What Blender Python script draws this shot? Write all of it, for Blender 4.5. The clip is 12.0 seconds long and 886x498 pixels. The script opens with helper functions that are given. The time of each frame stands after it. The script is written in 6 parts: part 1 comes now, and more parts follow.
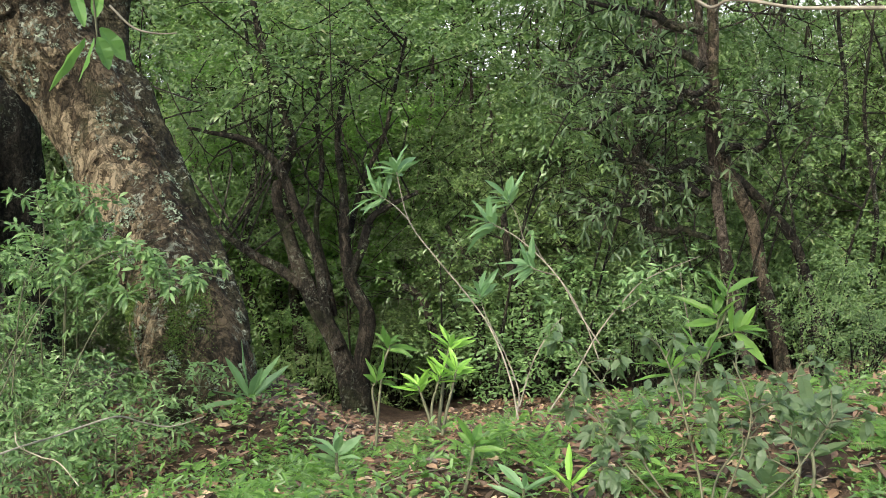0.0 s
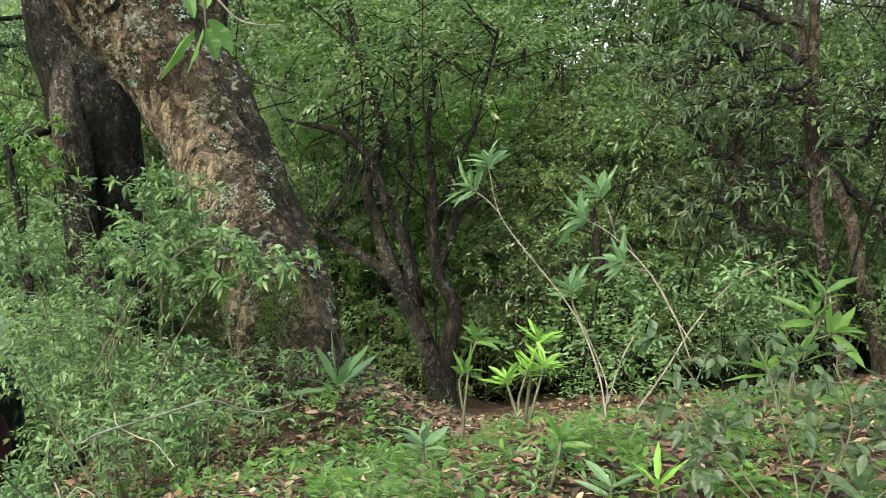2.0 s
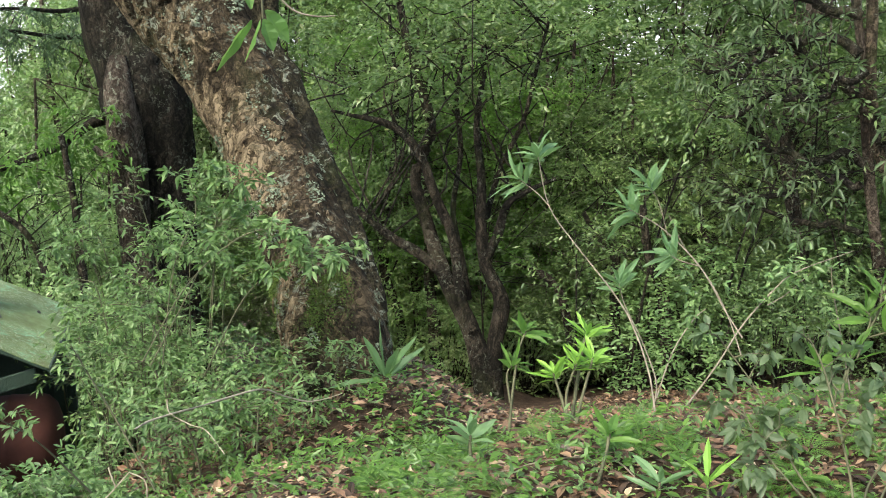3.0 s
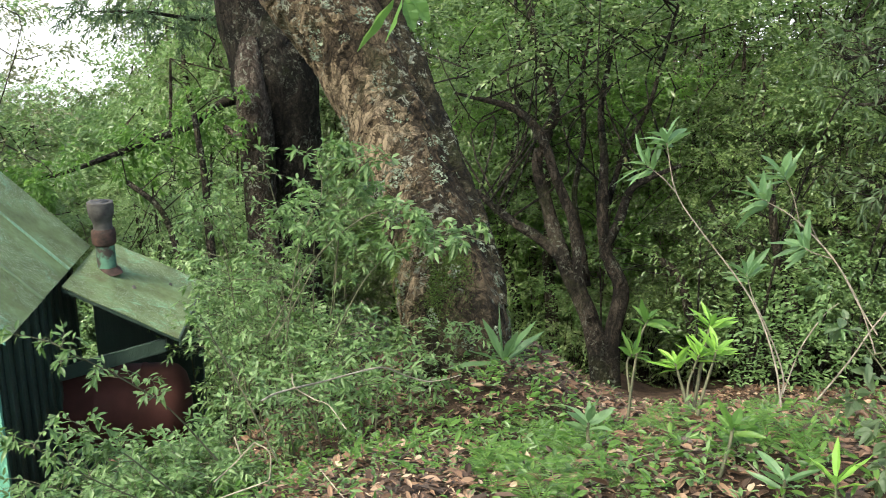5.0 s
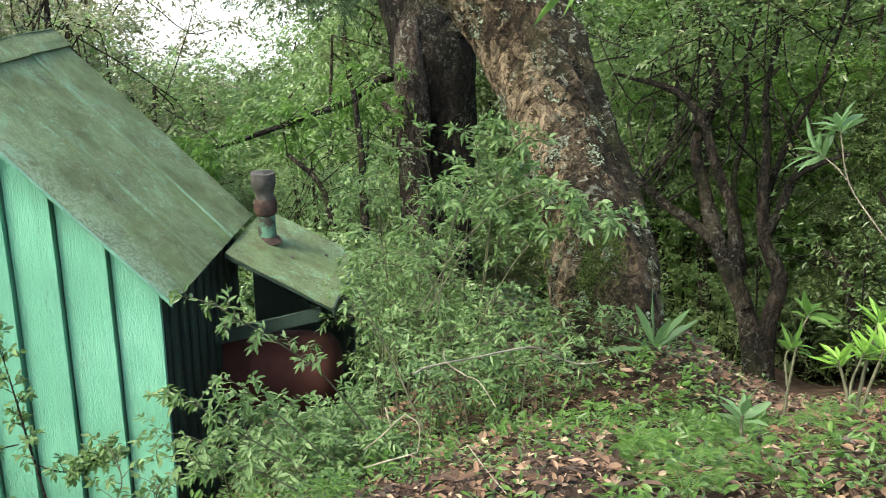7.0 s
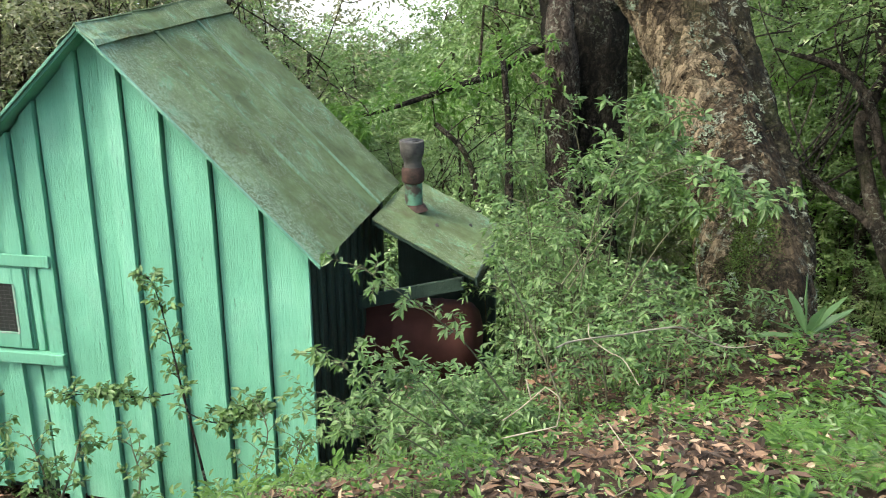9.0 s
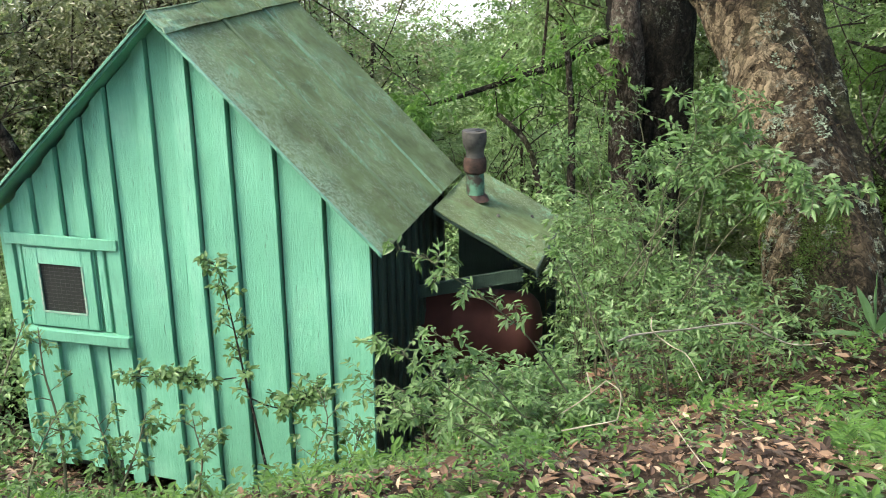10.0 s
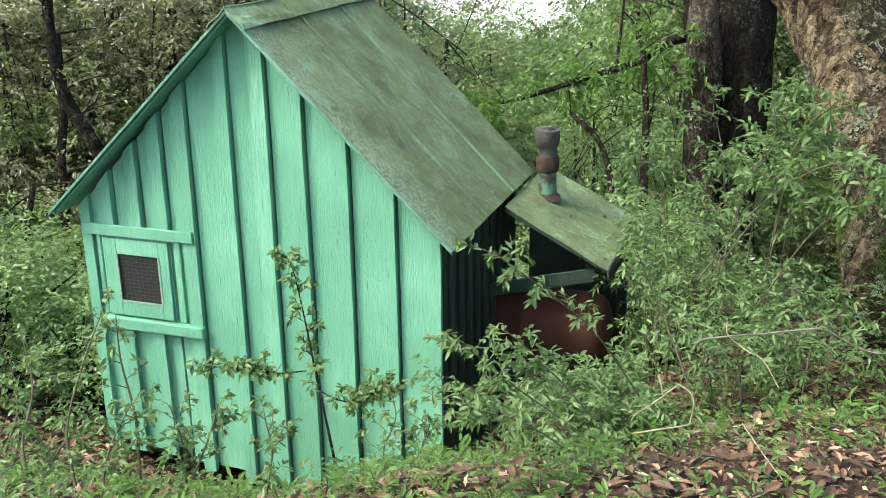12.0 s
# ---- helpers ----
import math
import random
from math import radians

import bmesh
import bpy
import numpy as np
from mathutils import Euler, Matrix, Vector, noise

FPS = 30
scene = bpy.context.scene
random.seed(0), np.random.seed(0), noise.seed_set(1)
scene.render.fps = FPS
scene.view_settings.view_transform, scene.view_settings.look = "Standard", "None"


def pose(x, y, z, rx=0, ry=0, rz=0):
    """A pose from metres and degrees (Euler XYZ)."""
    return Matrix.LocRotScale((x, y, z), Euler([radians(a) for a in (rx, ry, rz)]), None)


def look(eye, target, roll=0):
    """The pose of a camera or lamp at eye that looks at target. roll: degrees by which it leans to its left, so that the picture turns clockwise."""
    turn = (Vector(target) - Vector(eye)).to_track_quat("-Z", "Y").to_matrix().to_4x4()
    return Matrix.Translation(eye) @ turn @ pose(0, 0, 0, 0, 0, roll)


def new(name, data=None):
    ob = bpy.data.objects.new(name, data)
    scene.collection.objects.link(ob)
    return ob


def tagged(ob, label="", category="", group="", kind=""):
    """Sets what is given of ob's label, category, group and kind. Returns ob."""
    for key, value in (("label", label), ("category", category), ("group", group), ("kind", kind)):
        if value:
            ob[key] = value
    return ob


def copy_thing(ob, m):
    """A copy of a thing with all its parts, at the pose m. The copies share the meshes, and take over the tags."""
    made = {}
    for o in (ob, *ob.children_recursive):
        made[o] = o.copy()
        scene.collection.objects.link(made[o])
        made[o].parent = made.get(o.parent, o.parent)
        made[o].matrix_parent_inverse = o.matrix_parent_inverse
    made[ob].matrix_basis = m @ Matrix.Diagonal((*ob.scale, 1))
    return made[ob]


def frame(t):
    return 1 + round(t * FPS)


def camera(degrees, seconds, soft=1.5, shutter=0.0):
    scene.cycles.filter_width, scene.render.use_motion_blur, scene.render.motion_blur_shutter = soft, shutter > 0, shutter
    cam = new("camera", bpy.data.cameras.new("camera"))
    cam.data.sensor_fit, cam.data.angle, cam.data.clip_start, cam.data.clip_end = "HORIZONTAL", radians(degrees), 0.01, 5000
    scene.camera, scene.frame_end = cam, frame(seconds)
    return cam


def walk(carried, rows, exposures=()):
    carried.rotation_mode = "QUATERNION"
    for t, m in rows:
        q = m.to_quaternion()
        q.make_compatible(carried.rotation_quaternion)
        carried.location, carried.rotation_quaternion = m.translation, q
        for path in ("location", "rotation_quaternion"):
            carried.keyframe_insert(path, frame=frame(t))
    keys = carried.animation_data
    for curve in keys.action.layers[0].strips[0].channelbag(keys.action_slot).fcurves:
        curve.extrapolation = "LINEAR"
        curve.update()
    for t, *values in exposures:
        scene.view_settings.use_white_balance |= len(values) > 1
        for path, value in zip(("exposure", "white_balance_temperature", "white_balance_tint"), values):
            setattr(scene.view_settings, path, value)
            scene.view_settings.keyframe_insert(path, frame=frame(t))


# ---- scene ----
# ---------------------------------------------------------------- camera
cam = camera(46.34, 12.0, soft=0.9, shutter=0.3)
walk(cam, [
    (0, look((0.000, -0.000, 1.700), (0.0000, 5.8218, 0.2485), -0.00)),
    (0.5, look((-0.002, 0.000, 1.700), (-0.0869, 5.8210, 0.2465), -0.04)),
    (1, look((-0.006, 0.001, 1.699), (-0.2320, 5.8157, 0.2386), -0.04)),
    (1.5, look((-0.010, 0.001, 1.699), (-0.3613, 5.8060, 0.2231), -0.08)),
    (2, look((-0.014, 0.001, 1.699), (-0.5146, 5.7919, 0.2084), -0.12)),
    (2.5, look((-0.018, 0.002, 1.698), (-0.6529, 5.7739, 0.1878), -0.19)),
    (4.5, look((-0.036, 0.003, 1.695), (-1.2881, 5.6505, 0.1002), -0.39)),
    (5, look((-0.042, 0.004, 1.694), (-1.4765, 5.6007, 0.0760), -0.43)),
    (5.5, look((-0.047, 0.004, 1.693), (-1.6586, 5.5459, 0.0515), -0.49)),
    (6, look((-0.054, 0.005, 1.691), (-1.8850, 5.4721, 0.0310), -0.47)),
    (6.5, look((-0.061, 0.005, 1.690), (-2.1006, 5.3900, 0.0033), -0.50)),
    (7, look((-0.067, 0.006, 1.688), (-2.3050, 5.2993, -0.0357), -0.53)),
    (7.5, look((-0.073, 0.006, 1.686), (-2.4967, 5.2062, -0.0709), -0.52)),
    (9.5, look((-0.097, 0.008, 1.679), (-3.1898, 4.7855, -0.2208), -0.59)),
    (10, look((-0.102, 0.008, 1.677), (-3.3270, 4.6900, -0.2413), -0.65)),
    (10.5, look((-0.107, 0.008, 1.675), (-3.4484, 4.6055, -0.2476), -0.69)),
    (11, look((-0.110, 0.008, 1.674), (-3.5451, 4.5363, -0.2494), -0.73)),
    (11.5, look((-0.113, 0.008, 1.673), (-3.6090, 4.4888, -0.2510), -0.74)),
    (12, look((-0.115, 0.008, 1.672), (-3.6597, 4.4507, -0.2511), -0.80)),
], exposures=[(0.0, 1.70, 6550, 6), (12.0, 1.72, 6550, 7)])

# ---------------------------------------------------------------- light: bright overcast sky
SUN_UP, SUN_TURN = radians(52), radians(212)
world = bpy.data.worlds.new("overcast_sky")
world.use_nodes = True
scene.world = world
wn, wl = world.node_tree.nodes, world.node_tree.links
sky = wn.new("ShaderNodeTexSky")
sky.sky_type, sky.sun_disc = "NISHITA", False
sky.sun_elevation, sky.sun_rotation = SUN_UP, SUN_TURN
sky.air_density, sky.dust_density, sky.ozone_density = 1.0, 4.0, 1.0
wl.new(sky.outputs[0], wn["Background"].inputs[0])
wn["Background"].inputs[1].default_value = 0.15
sun = new("sun", bpy.data.lights.new("sun", "SUN"))
sun.data.energy, sun.data.angle, sun.data.color = 1.35, radians(18), (1.0, 0.95, 0.86)
sun_dir = Vector((math.sin(SUN_TURN) * math.cos(SUN_UP), math.cos(SUN_TURN) * math.cos(SUN_UP), math.sin(SUN_UP)))
sun.matrix_world = look(sun_dir * 60, (0, 0, 0))


# ---------------------------------------------------------------- material helpers
class Nodes:
    """A small node builder round one material."""

    def __init__(self, name):
        self.mat = bpy.data.materials.new(name)
        self.mat.use_nodes = True
        self.tree = self.mat.node_tree
        self.n, self.l = self.tree.nodes, self.tree.links
        self.bsdf = self.n["Principled BSDF"]
        self.out = self.n["Material Output"]
        self.co = self.n.new("ShaderNodeTexCoord").outputs["Object"]

    def put(self, value, socket):
        if isinstance(value, (int, float, tuple, list)):
            socket.default_value = value
        else:
            self.l.new(value, socket)

    def mapped(self, scale):
        m = self.n.new("ShaderNodeMapping")
        m.inputs["Scale"].default_value = scale
        self.l.new(self.co, m.inputs[0])
        return m.outputs[0]

    def noise(self, scale, detail=4.0, rough=0.6, at=None, distort=0.0):
        t = self.n.new("ShaderNodeTexNoise")
        t.inputs["Scale"].default_value = scale
        t.inputs["Detail"].default_value = detail
        t.inputs["Roughness"].default_value = rough
        t.inputs["Distortion"].default_value = distort
        self.l.new(at or self.co, t.inputs["Vector"])
        return t.outputs["Fac"]

    def voronoi(self, scale, at=None, feature="F1"):
        t = self.n.new("ShaderNodeTexVoronoi")
        t.feature = feature
        t.inputs["Scale"].default_value = scale
        self.l.new(at or self.co, t.inputs["Vector"])
        return t.outputs["Distance"]

    def cells(self, scale, at=None):
        """A random value for each cell."""
        t = self.n.new("ShaderNodeTexVoronoi")
        t.inputs["Scale"].default_value = scale
        self.l.new(at or self.co, t.inputs["Vector"])
        return self.math("MULTIPLY", t.outputs["Color"], 1.0)

    def ramp(self, fac, stops):
        r = self.n.new("ShaderNodeValToRGB")
        e = r.color_ramp.elements
        while len(e) < len(stops):
            e.new(0.5)
        for el, (p, c) in zip(e, stops):
            el.position = p
            el.color = (*c, 1) if len(c) == 3 else c
        self.l.new(fac, r.inputs[0])
        return r.outputs[0]

    def mask(self, fac, lo, hi):
        m = self.n.new("ShaderNodeMapRange")
        m.inputs["From Min"].default_value, m.inputs["From Max"].default_value = lo, hi
        self.l.new(fac, m.inputs["Value"])
        return m.outputs["Result"]

    def mix(self, fac, a, b, mode="MIX"):
        m = self.n.new("ShaderNodeMix")
        m.data_type, m.blend_type = "RGBA", mode
        self.put(fac, m.inputs["Factor"])
        for v, i in ((a, 6), (b, 7)):
            self.put((*v, 1) if isinstance(v, (tuple, list)) and len(v) == 3 else v, m.inputs[i])
        return m.outputs[2]

    def math(self, op, a, b=0.0):
        m = self.n.new("ShaderNodeMath")
        m.operation = op
        self.put(a, m.inputs[0])
        self.put(b, m.inputs[1])
        return m.outputs[0]

    def island(self):
        return self.n.new("ShaderNodeNewGeometry").outputs["Random Per Island"]

    def chance(self):
        return self.n.new("ShaderNodeObjectInfo").outputs["Random"]

    def finish(self, color, rough=0.8, bump=None, strength=0.5, distance=0.01, spec=0.3, metal=0.0):
        self.put(color if not isinstance(color, tuple) else (*color, 1), self.bsdf.inputs["Base Color"])
        self.put(rough, self.bsdf.inputs["Roughness"])
        self.bsdf.inputs["Specular IOR Level"].default_value = spec
        self.bsdf.inputs["Metallic"].default_value = metal
        if bump is not None:
            b = self.n.new("ShaderNodeBump")
            b.inputs["Strength"].default_value, b.inputs["Distance"].default_value = strength, distance
            self.l.new(bump, b.inputs["Height"])
            self.l.new(b.outputs[0], self.bsdf.inputs["Normal"])
        return self.mat


def leaf_material(name, stops, rough=0.5, through_light=0.46, spec=0.5):
    """A leaf: colour varies from leaf to leaf and from plant to plant, and light shines through it."""
    k = Nodes(name)
    a = k.math("MULTIPLY_ADD", k.island(), 0.75)
    a.node.inputs[2].default_value = 0.0
    f = k.math("ADD", a, k.math("MULTIPLY", k.chance(), 0.25))
    col = k.ramp(f, stops)
    blotch = k.mask(k.noise(30, 2), 0.35, 0.75)
    col = k.mix(k.math("MULTIPLY", blotch, 0.25), col, (0.10, 0.13, 0.05))
    mat = k.finish(col, rough, spec=spec)
    tr = k.n.new("ShaderNodeBsdfTranslucent")
    k.l.new(k.mix(0.4, col, (0.17, 0.30, 0.06)), tr.inputs["Color"])
    mx = k.n.new("ShaderNodeMixShader")
    mx.inputs[0].default_value = through_light
    k.l.new(k.bsdf.outputs[0], mx.inputs[1])
    k.l.new(tr.outputs[0], mx.inputs[2])
    k.l.new(mx.outputs[0], k.out.inputs["Surface"])
    return mat


LEAF_DARK = leaf_material("dark_forest_leaf", [(0.0, (0.045, 0.085, 0.026)), (0.5, (0.090, 0.152, 0.046)), (0.85, (0.165, 0.245, 0.080)), (1.0, (0.22, 0.20, 0.11))], 0.36)
LEAF_TREE = leaf_material("light_tree_leaf", [(0.0, (0.100, 0.165, 0.045)), (0.5, (0.185, 0.275, 0.085)), (1.0, (0.31, 0.42, 0.155))], 0.4)
LEAF_OLIVE = leaf_material("olive_oak_leaf", [(0.0, (0.066, 0.098, 0.034)), (0.5, (0.130, 0.175, 0.066)), (0.85, (0.20, 0.255, 0.110)), (1.0, (0.22, 0.18, 0.09))], 0.34)
LEAF_TAWNY = leaf_material("tawny_oak_leaf", [(0.0, (0.125, 0.135, 0.060)), (0.5, (0.225, 0.225, 0.118)), (0.85, (0.38, 0.37, 0.24)), (1.0, (0.46, 0.40, 0.27))], 0.28, 0.46, 0.75)
LEAF_FRESH = leaf_material("fresh_green_leaf", [(0.0, (0.070, 0.16, 0.026)), (0.5, (0.115, 0.245, 0.042)), (1.0, (0.19, 0.34, 0.065))], 0.42, 0.58)
LEAF_SHRUB = leaf_material("shrub_leaf", [(0.0, (0.050, 0.100, 0.030)), (0.45, (0.112, 0.205, 0.062)), (0.8, (0.185, 0.30, 0.104)), (1.0, (0.26, 0.385, 0.16))], 0.42)
LEAF_LIME = leaf_material("lime_leaf", [(0.0, (0.16, 0.35, 0.045)), (1.0, (0.29, 0.52, 0.075))], 0.45)
LEAF_BLUE = leaf_material("blue_green_leaf", [(0.0, (0.10, 0.20, 0.080)), (1.0, (0.18, 0.31, 0.13))], 0.4)
LEAF_GREY = leaf_material("grey_green_leaf", [(0.0, (0.065, 0.105, 0.048)), (1.0, (0.11, 0.165, 0.075))], 0.5)
LEAF_SPRIG = leaf_material("hanging_sprig_leaf", [(0.0, (0.075, 0.18, 0.035)), (1.0, (0.13, 0.26, 0.055))], 0.45)
# Leaf green raised so that open light and haze sit in the colour.
LEAF_PALE_LIT = leaf_material("pale_lit_leaf", [(0.0, (0.110, 0.205, 0.060)), (0.5, (0.225, 0.360, 0.125)), (1.0, (0.42, 0.56, 0.25))], 0.3, 0.5, 0.7)
LEAF_CONIFER = leaf_material("conifer_needle", [(0.0, (0.030, 0.065, 0.028)), (1.0, (0.065, 0.12, 0.05))], 0.6, 0.2)


def bark_material(name, dark, mid, light, lichen=0.5, moss=0.4):
    """Flaking bark: warped upright plates with thin cracks, tan flakes, lichen spots, mossy stains."""
    k = Nodes(name)
    warp = k.n.new("ShaderNodeTexNoise")
    warp.inputs["Scale"].default_value, warp.inputs["Detail"].default_value = 5.0, 5.0
    k.l.new(k.co, warp.inputs["Vector"])
    add = k.n.new("ShaderNodeVectorMath")
    add.operation = "MULTIPLY_ADD"
    k.l.new(warp.outputs["Color"], add.inputs[0])
    add.inputs[1].default_value = (0.22, 0.22, 0.30)
    k.l.new(k.mapped((1.0, 1.0, 0.3)), add.inputs[2])
    ridge = k.math("ABSOLUTE", k.math("SUBTRACT", k.noise(11, 4, 0.6, add.outputs[0]), 0.5))
    grain = k.noise(70, 7, 0.8, k.mapped((1.0, 1.0, 0.5)))
    flakes = k.noise(9, 8, 0.72, add.outputs[0])
    big = k.noise(1.6, 3, 0.55)
    scale = k.cells(24, add.outputs[0])
    split = k.mask(k.voronoi(24, add.outputs[0], "DISTANCE_TO_EDGE"), 0.0, 0.10)
    f = k.math("ADD", k.math("MULTIPLY", grain, 0.22), k.math("ADD", k.math("MULTIPLY", flakes, 0.55), k.math("MULTIPLY", big, 0.40)))
    f = k.math("ADD", f, k.math("MULTIPLY", k.math("SUBTRACT", scale, 0.5), 0.10))
    col = k.ramp(f, [(0.47, dark), (0.565, mid), (0.64, light)])
    crack = k.mask(ridge, 0.0, 0.05)
    col = k.mix(k.math("MULTIPLY", k.math("SUBTRACT", 1.0, crack), 0.62), col, tuple(c * 0.6 for c in dark))
    col = k.mix(k.math("MULTIPLY", k.math("SUBTRACT", 1.0, split), 0.55), col, tuple(c * 0.6 for c in dark))
    spots = k.math("MULTIPLY", k.mask(k.noise(16, 7, 0.8, distort=0.9), 0.54, 0.60), k.mask(k.noise(1.9, 3), 0.47, 0.56))
    col = k.mix(k.math("MULTIPLY", spots, lichen), col, (0.33, 0.36, 0.27))
    green = k.mask(k.noise(1.3, 5, 0.7), 0.53, 0.66)
    col = k.mix(k.math("MULTIPLY", green, moss), col, (0.045, 0.055, 0.018))
    h = k.math("ADD", k.math("MULTIPLY", crack, 0.7), k.math("ADD", k.math("MULTIPLY", flakes, 1.6), k.math("ADD", k.math("MULTIPLY", split, 0.5), k.math("MULTIPLY", grain, 0.6))))
    return k.finish(col, 0.92, h, 1.0, 0.05, 0.12)


BARK_BIG = bark_material("lichened_oak_bark", (0.016, 0.013, 0.008), (0.052, 0.040, 0.023), (0.135, 0.102, 0.060), 0.95, 0.6)
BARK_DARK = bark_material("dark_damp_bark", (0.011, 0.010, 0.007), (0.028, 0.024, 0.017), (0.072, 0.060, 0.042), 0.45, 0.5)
BARK_LIMB = bark_material("dark_mossy_oak_bark", (0.012, 0.011, 0.006), (0.036, 0.032, 0.017), (0.085, 0.074, 0.042), 0.9, 0.9)
BARK_GREY = bark_material("grey_brown_bark", (0.025, 0.019, 0.014), (0.065, 0.050, 0.036), (0.16, 0.13, 0.10), 0.9, 0.4)
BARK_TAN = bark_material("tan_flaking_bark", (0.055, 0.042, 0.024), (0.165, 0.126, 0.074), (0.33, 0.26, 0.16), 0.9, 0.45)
BARK_MOSSY = bark_material("mossy_limb_bark", (0.020, 0.017, 0.012), (0.065, 0.052, 0.034), (0.16, 0.125, 0.085), 0.5, 0.75)
k = Nodes("bare_twig_wood")
TWIG = k.finish(k.ramp(k.noise(30, 3), [(0.3, (0.10, 0.085, 0.060)), (0.7, (0.27, 0.24, 0.18))]), 0.85, k.noise(80), 0.4, 0.003)
k = Nodes("green_stem")
STEM = k.finish(k.ramp(k.noise(25, 3), [(0.3, (0.045, 0.050, 0.024)), (0.7, (0.11, 0.11, 0.060))]), 0.7)
k = Nodes("forest_soil")
SOIL = k.finish(k.ramp(k.noise(5, 8, 0.7), [(0.3, (0.034, 0.024, 0.016)), (0.5, (0.07, 0.048, 0.032)), (0.7, (0.12, 0.084, 0.055))]), 0.95, k.noise(40, 8, 0.8), 0.9, 0.03, 0.1)
k = Nodes("dead_leaf")
DEAD = k.finish(k.ramp(k.island(), [(0.0, (0.030, 0.020, 0.012)), (0.4, (0.078, 0.047, 0.027)), (0.72, (0.150, 0.088, 0.050)), (0.90, (0.23, 0.150, 0.088)), (1.0, (0.40, 0.31, 0.20))]), 0.5, k.noise(60, 4), 0.4, 0.004)
k = Nodes("pale_dead_wood")
DEADWOOD = k.finish(k.ramp(k.noise(25, 4), [(0.3, (0.17, 0.15, 0.10)), (0.7, (0.37, 0.335, 0.24))]), 0.85, k.noise(80), 0.4, 0.003)


def paint_material(name, tone, worn, under, amount):
    """Old oil paint on wood: streaks along the grain, brush marks, chips down to the wood."""
    k = Nodes(name)
    grain = k.noise(22, 6, 0.65, k.mapped((4.0, 4.0, 0.25)))
    cloud = k.noise(1.6, 3)
    f = k.math("ADD", k.math("MULTIPLY", grain, 0.35), k.math("MULTIPLY", cloud, 0.65))
    f = k.math("ADD", f, k.math("MULTIPLY", k.math("SUBTRACT", k.chance(), 0.5), 0.12))
    col = k.ramp(f, [(0.32, tuple(c * 0.78 for c in tone)), (0.52, tone), (0.7, worn)])
    chips = k.math("MULTIPLY", k.mask(k.noise(34, 7, 0.8, k.mapped((2.4, 2.4, 0.22))), 0.610, 0.655), amount)
    col = k.mix(chips, col, under)
    dirt = k.mask(k.noise(3.2, 5, 0.7), 0.56, 0.8)
    col = k.mix(k.math("MULTIPLY", dirt, 0.35), col, (0.07, 0.11, 0.07))
    crackle = k.noise(60, 8, 0.8, k.mapped((2.2, 2.2, 0.5)))
    return k.finish(col, 0.5, k.math("ADD", k.math("MULTIPLY", grain, 0.8), k.math("SUBTRACT", crackle, k.math("MULTIPLY", chips, 0.5))), 0.85, 0.011, 0.35)


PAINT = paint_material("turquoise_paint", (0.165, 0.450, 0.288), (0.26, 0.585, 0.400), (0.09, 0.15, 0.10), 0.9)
# Dark green timber paint; on side and back walls it also carries their shade.
PAINT_DARK_SHADE = paint_material("dark_green_shade_paint", (0.032, 0.058, 0.040), (0.052, 0.086, 0.060), (0.05, 0.05, 0.04), 0.6)
k = Nodes("weathered_green_roof_sheet")
stains = k.noise(3.4, 9, 0.74)
col = k.ramp(stains, [(0.34, (0.068, 0.090, 0.041)), (0.5, (0.104, 0.141, 0.062)), (0.64, (0.145, 0.205, 0.092))])
streak = k.math("MULTIPLY", k.mask(k.noise(7, 8, 0.78, distort=0.8), 0.52, 0.66), k.mask(k.noise(1.2, 3), 0.42, 0.58))
col = k.mix(k.math("MULTIPLY", streak, 0.65), col, (0.17, 0.38, 0.24))
flake = k.math("MULTIPLY", k.mask(k.noise(38, 8, 0.85, distort=2.2), 0.53, 0.57), k.mask(k.noise(2.4, 4), 0.42, 0.52))
col = k.mix(k.math("MULTIPLY", flake, 0.5), col, (0.36, 0.43, 0.31))
axes = k.n.new("ShaderNodeSeparateXYZ")
k.l.new(k.co, axes.inputs[0])
peel = k.math("MULTIPLY", k.mask(k.noise(30, 9, 0.85, distort=1.5), 0.48, 0.54), k.mask(k.math("ADD", axes.outputs[1], k.math("MULTIPLY", k.noise(5, 4), 0.5)), 0.42, 0.12))
col = k.mix(k.math("MULTIPLY", peel, 0.75), col, (0.27, 0.38, 0.26))
rust = k.mask(k.noise(6.5, 7, 0.75), 0.55, 0.68)
col = k.mix(k.math("MULTIPLY", rust, 0.5), col, (0.085, 0.070, 0.040))
ROOF = k.finish(col, 0.85, k.noise(30, 8, 0.75), 0.6, 0.008, 0.15)
ROOF_EDGE = paint_material("flaking_roof_edge_paint", (0.115, 0.29, 0.19), (0.20, 0.40, 0.29), (0.10, 0.10, 0.06), 1.0)
RIB = paint_material("worn_rib_paint", (0.095, 0.150, 0.075), (0.19, 0.37, 0.25), (0.09, 0.085, 0.045), 1.0)
k = Nodes("rusty_red_drum")
DRUM = k.finish(k.ramp(k.noise(4, 5), [(0.3, (0.045, 0.016, 0.011)), (0.7, (0.085, 0.030, 0.020))]), 0.85, k.noise(30), 0.3, 0.005)
k = Nodes("rusty_flue_pipe")
PIPE = k.finish(k.ramp(k.noise(7, 5), [(0.38, (0.05, 0.04, 0.03)), (0.47, (0.09, 0.20, 0.13)), (0.6, (0.13, 0.27, 0.18))]), 0.7, k.noise(40), 0.5, 0.005, 0.3)
k = Nodes("rust_brown_iron")
RUST = k.finish(k.ramp(k.noise(14, 6), [(0.35, (0.020, 0.015, 0.012)), (0.65, (0.080, 0.045, 0.032))]), 0.85, k.noise(60), 0.6, 0.005)
k = Nodes("pipe_soot_grey")
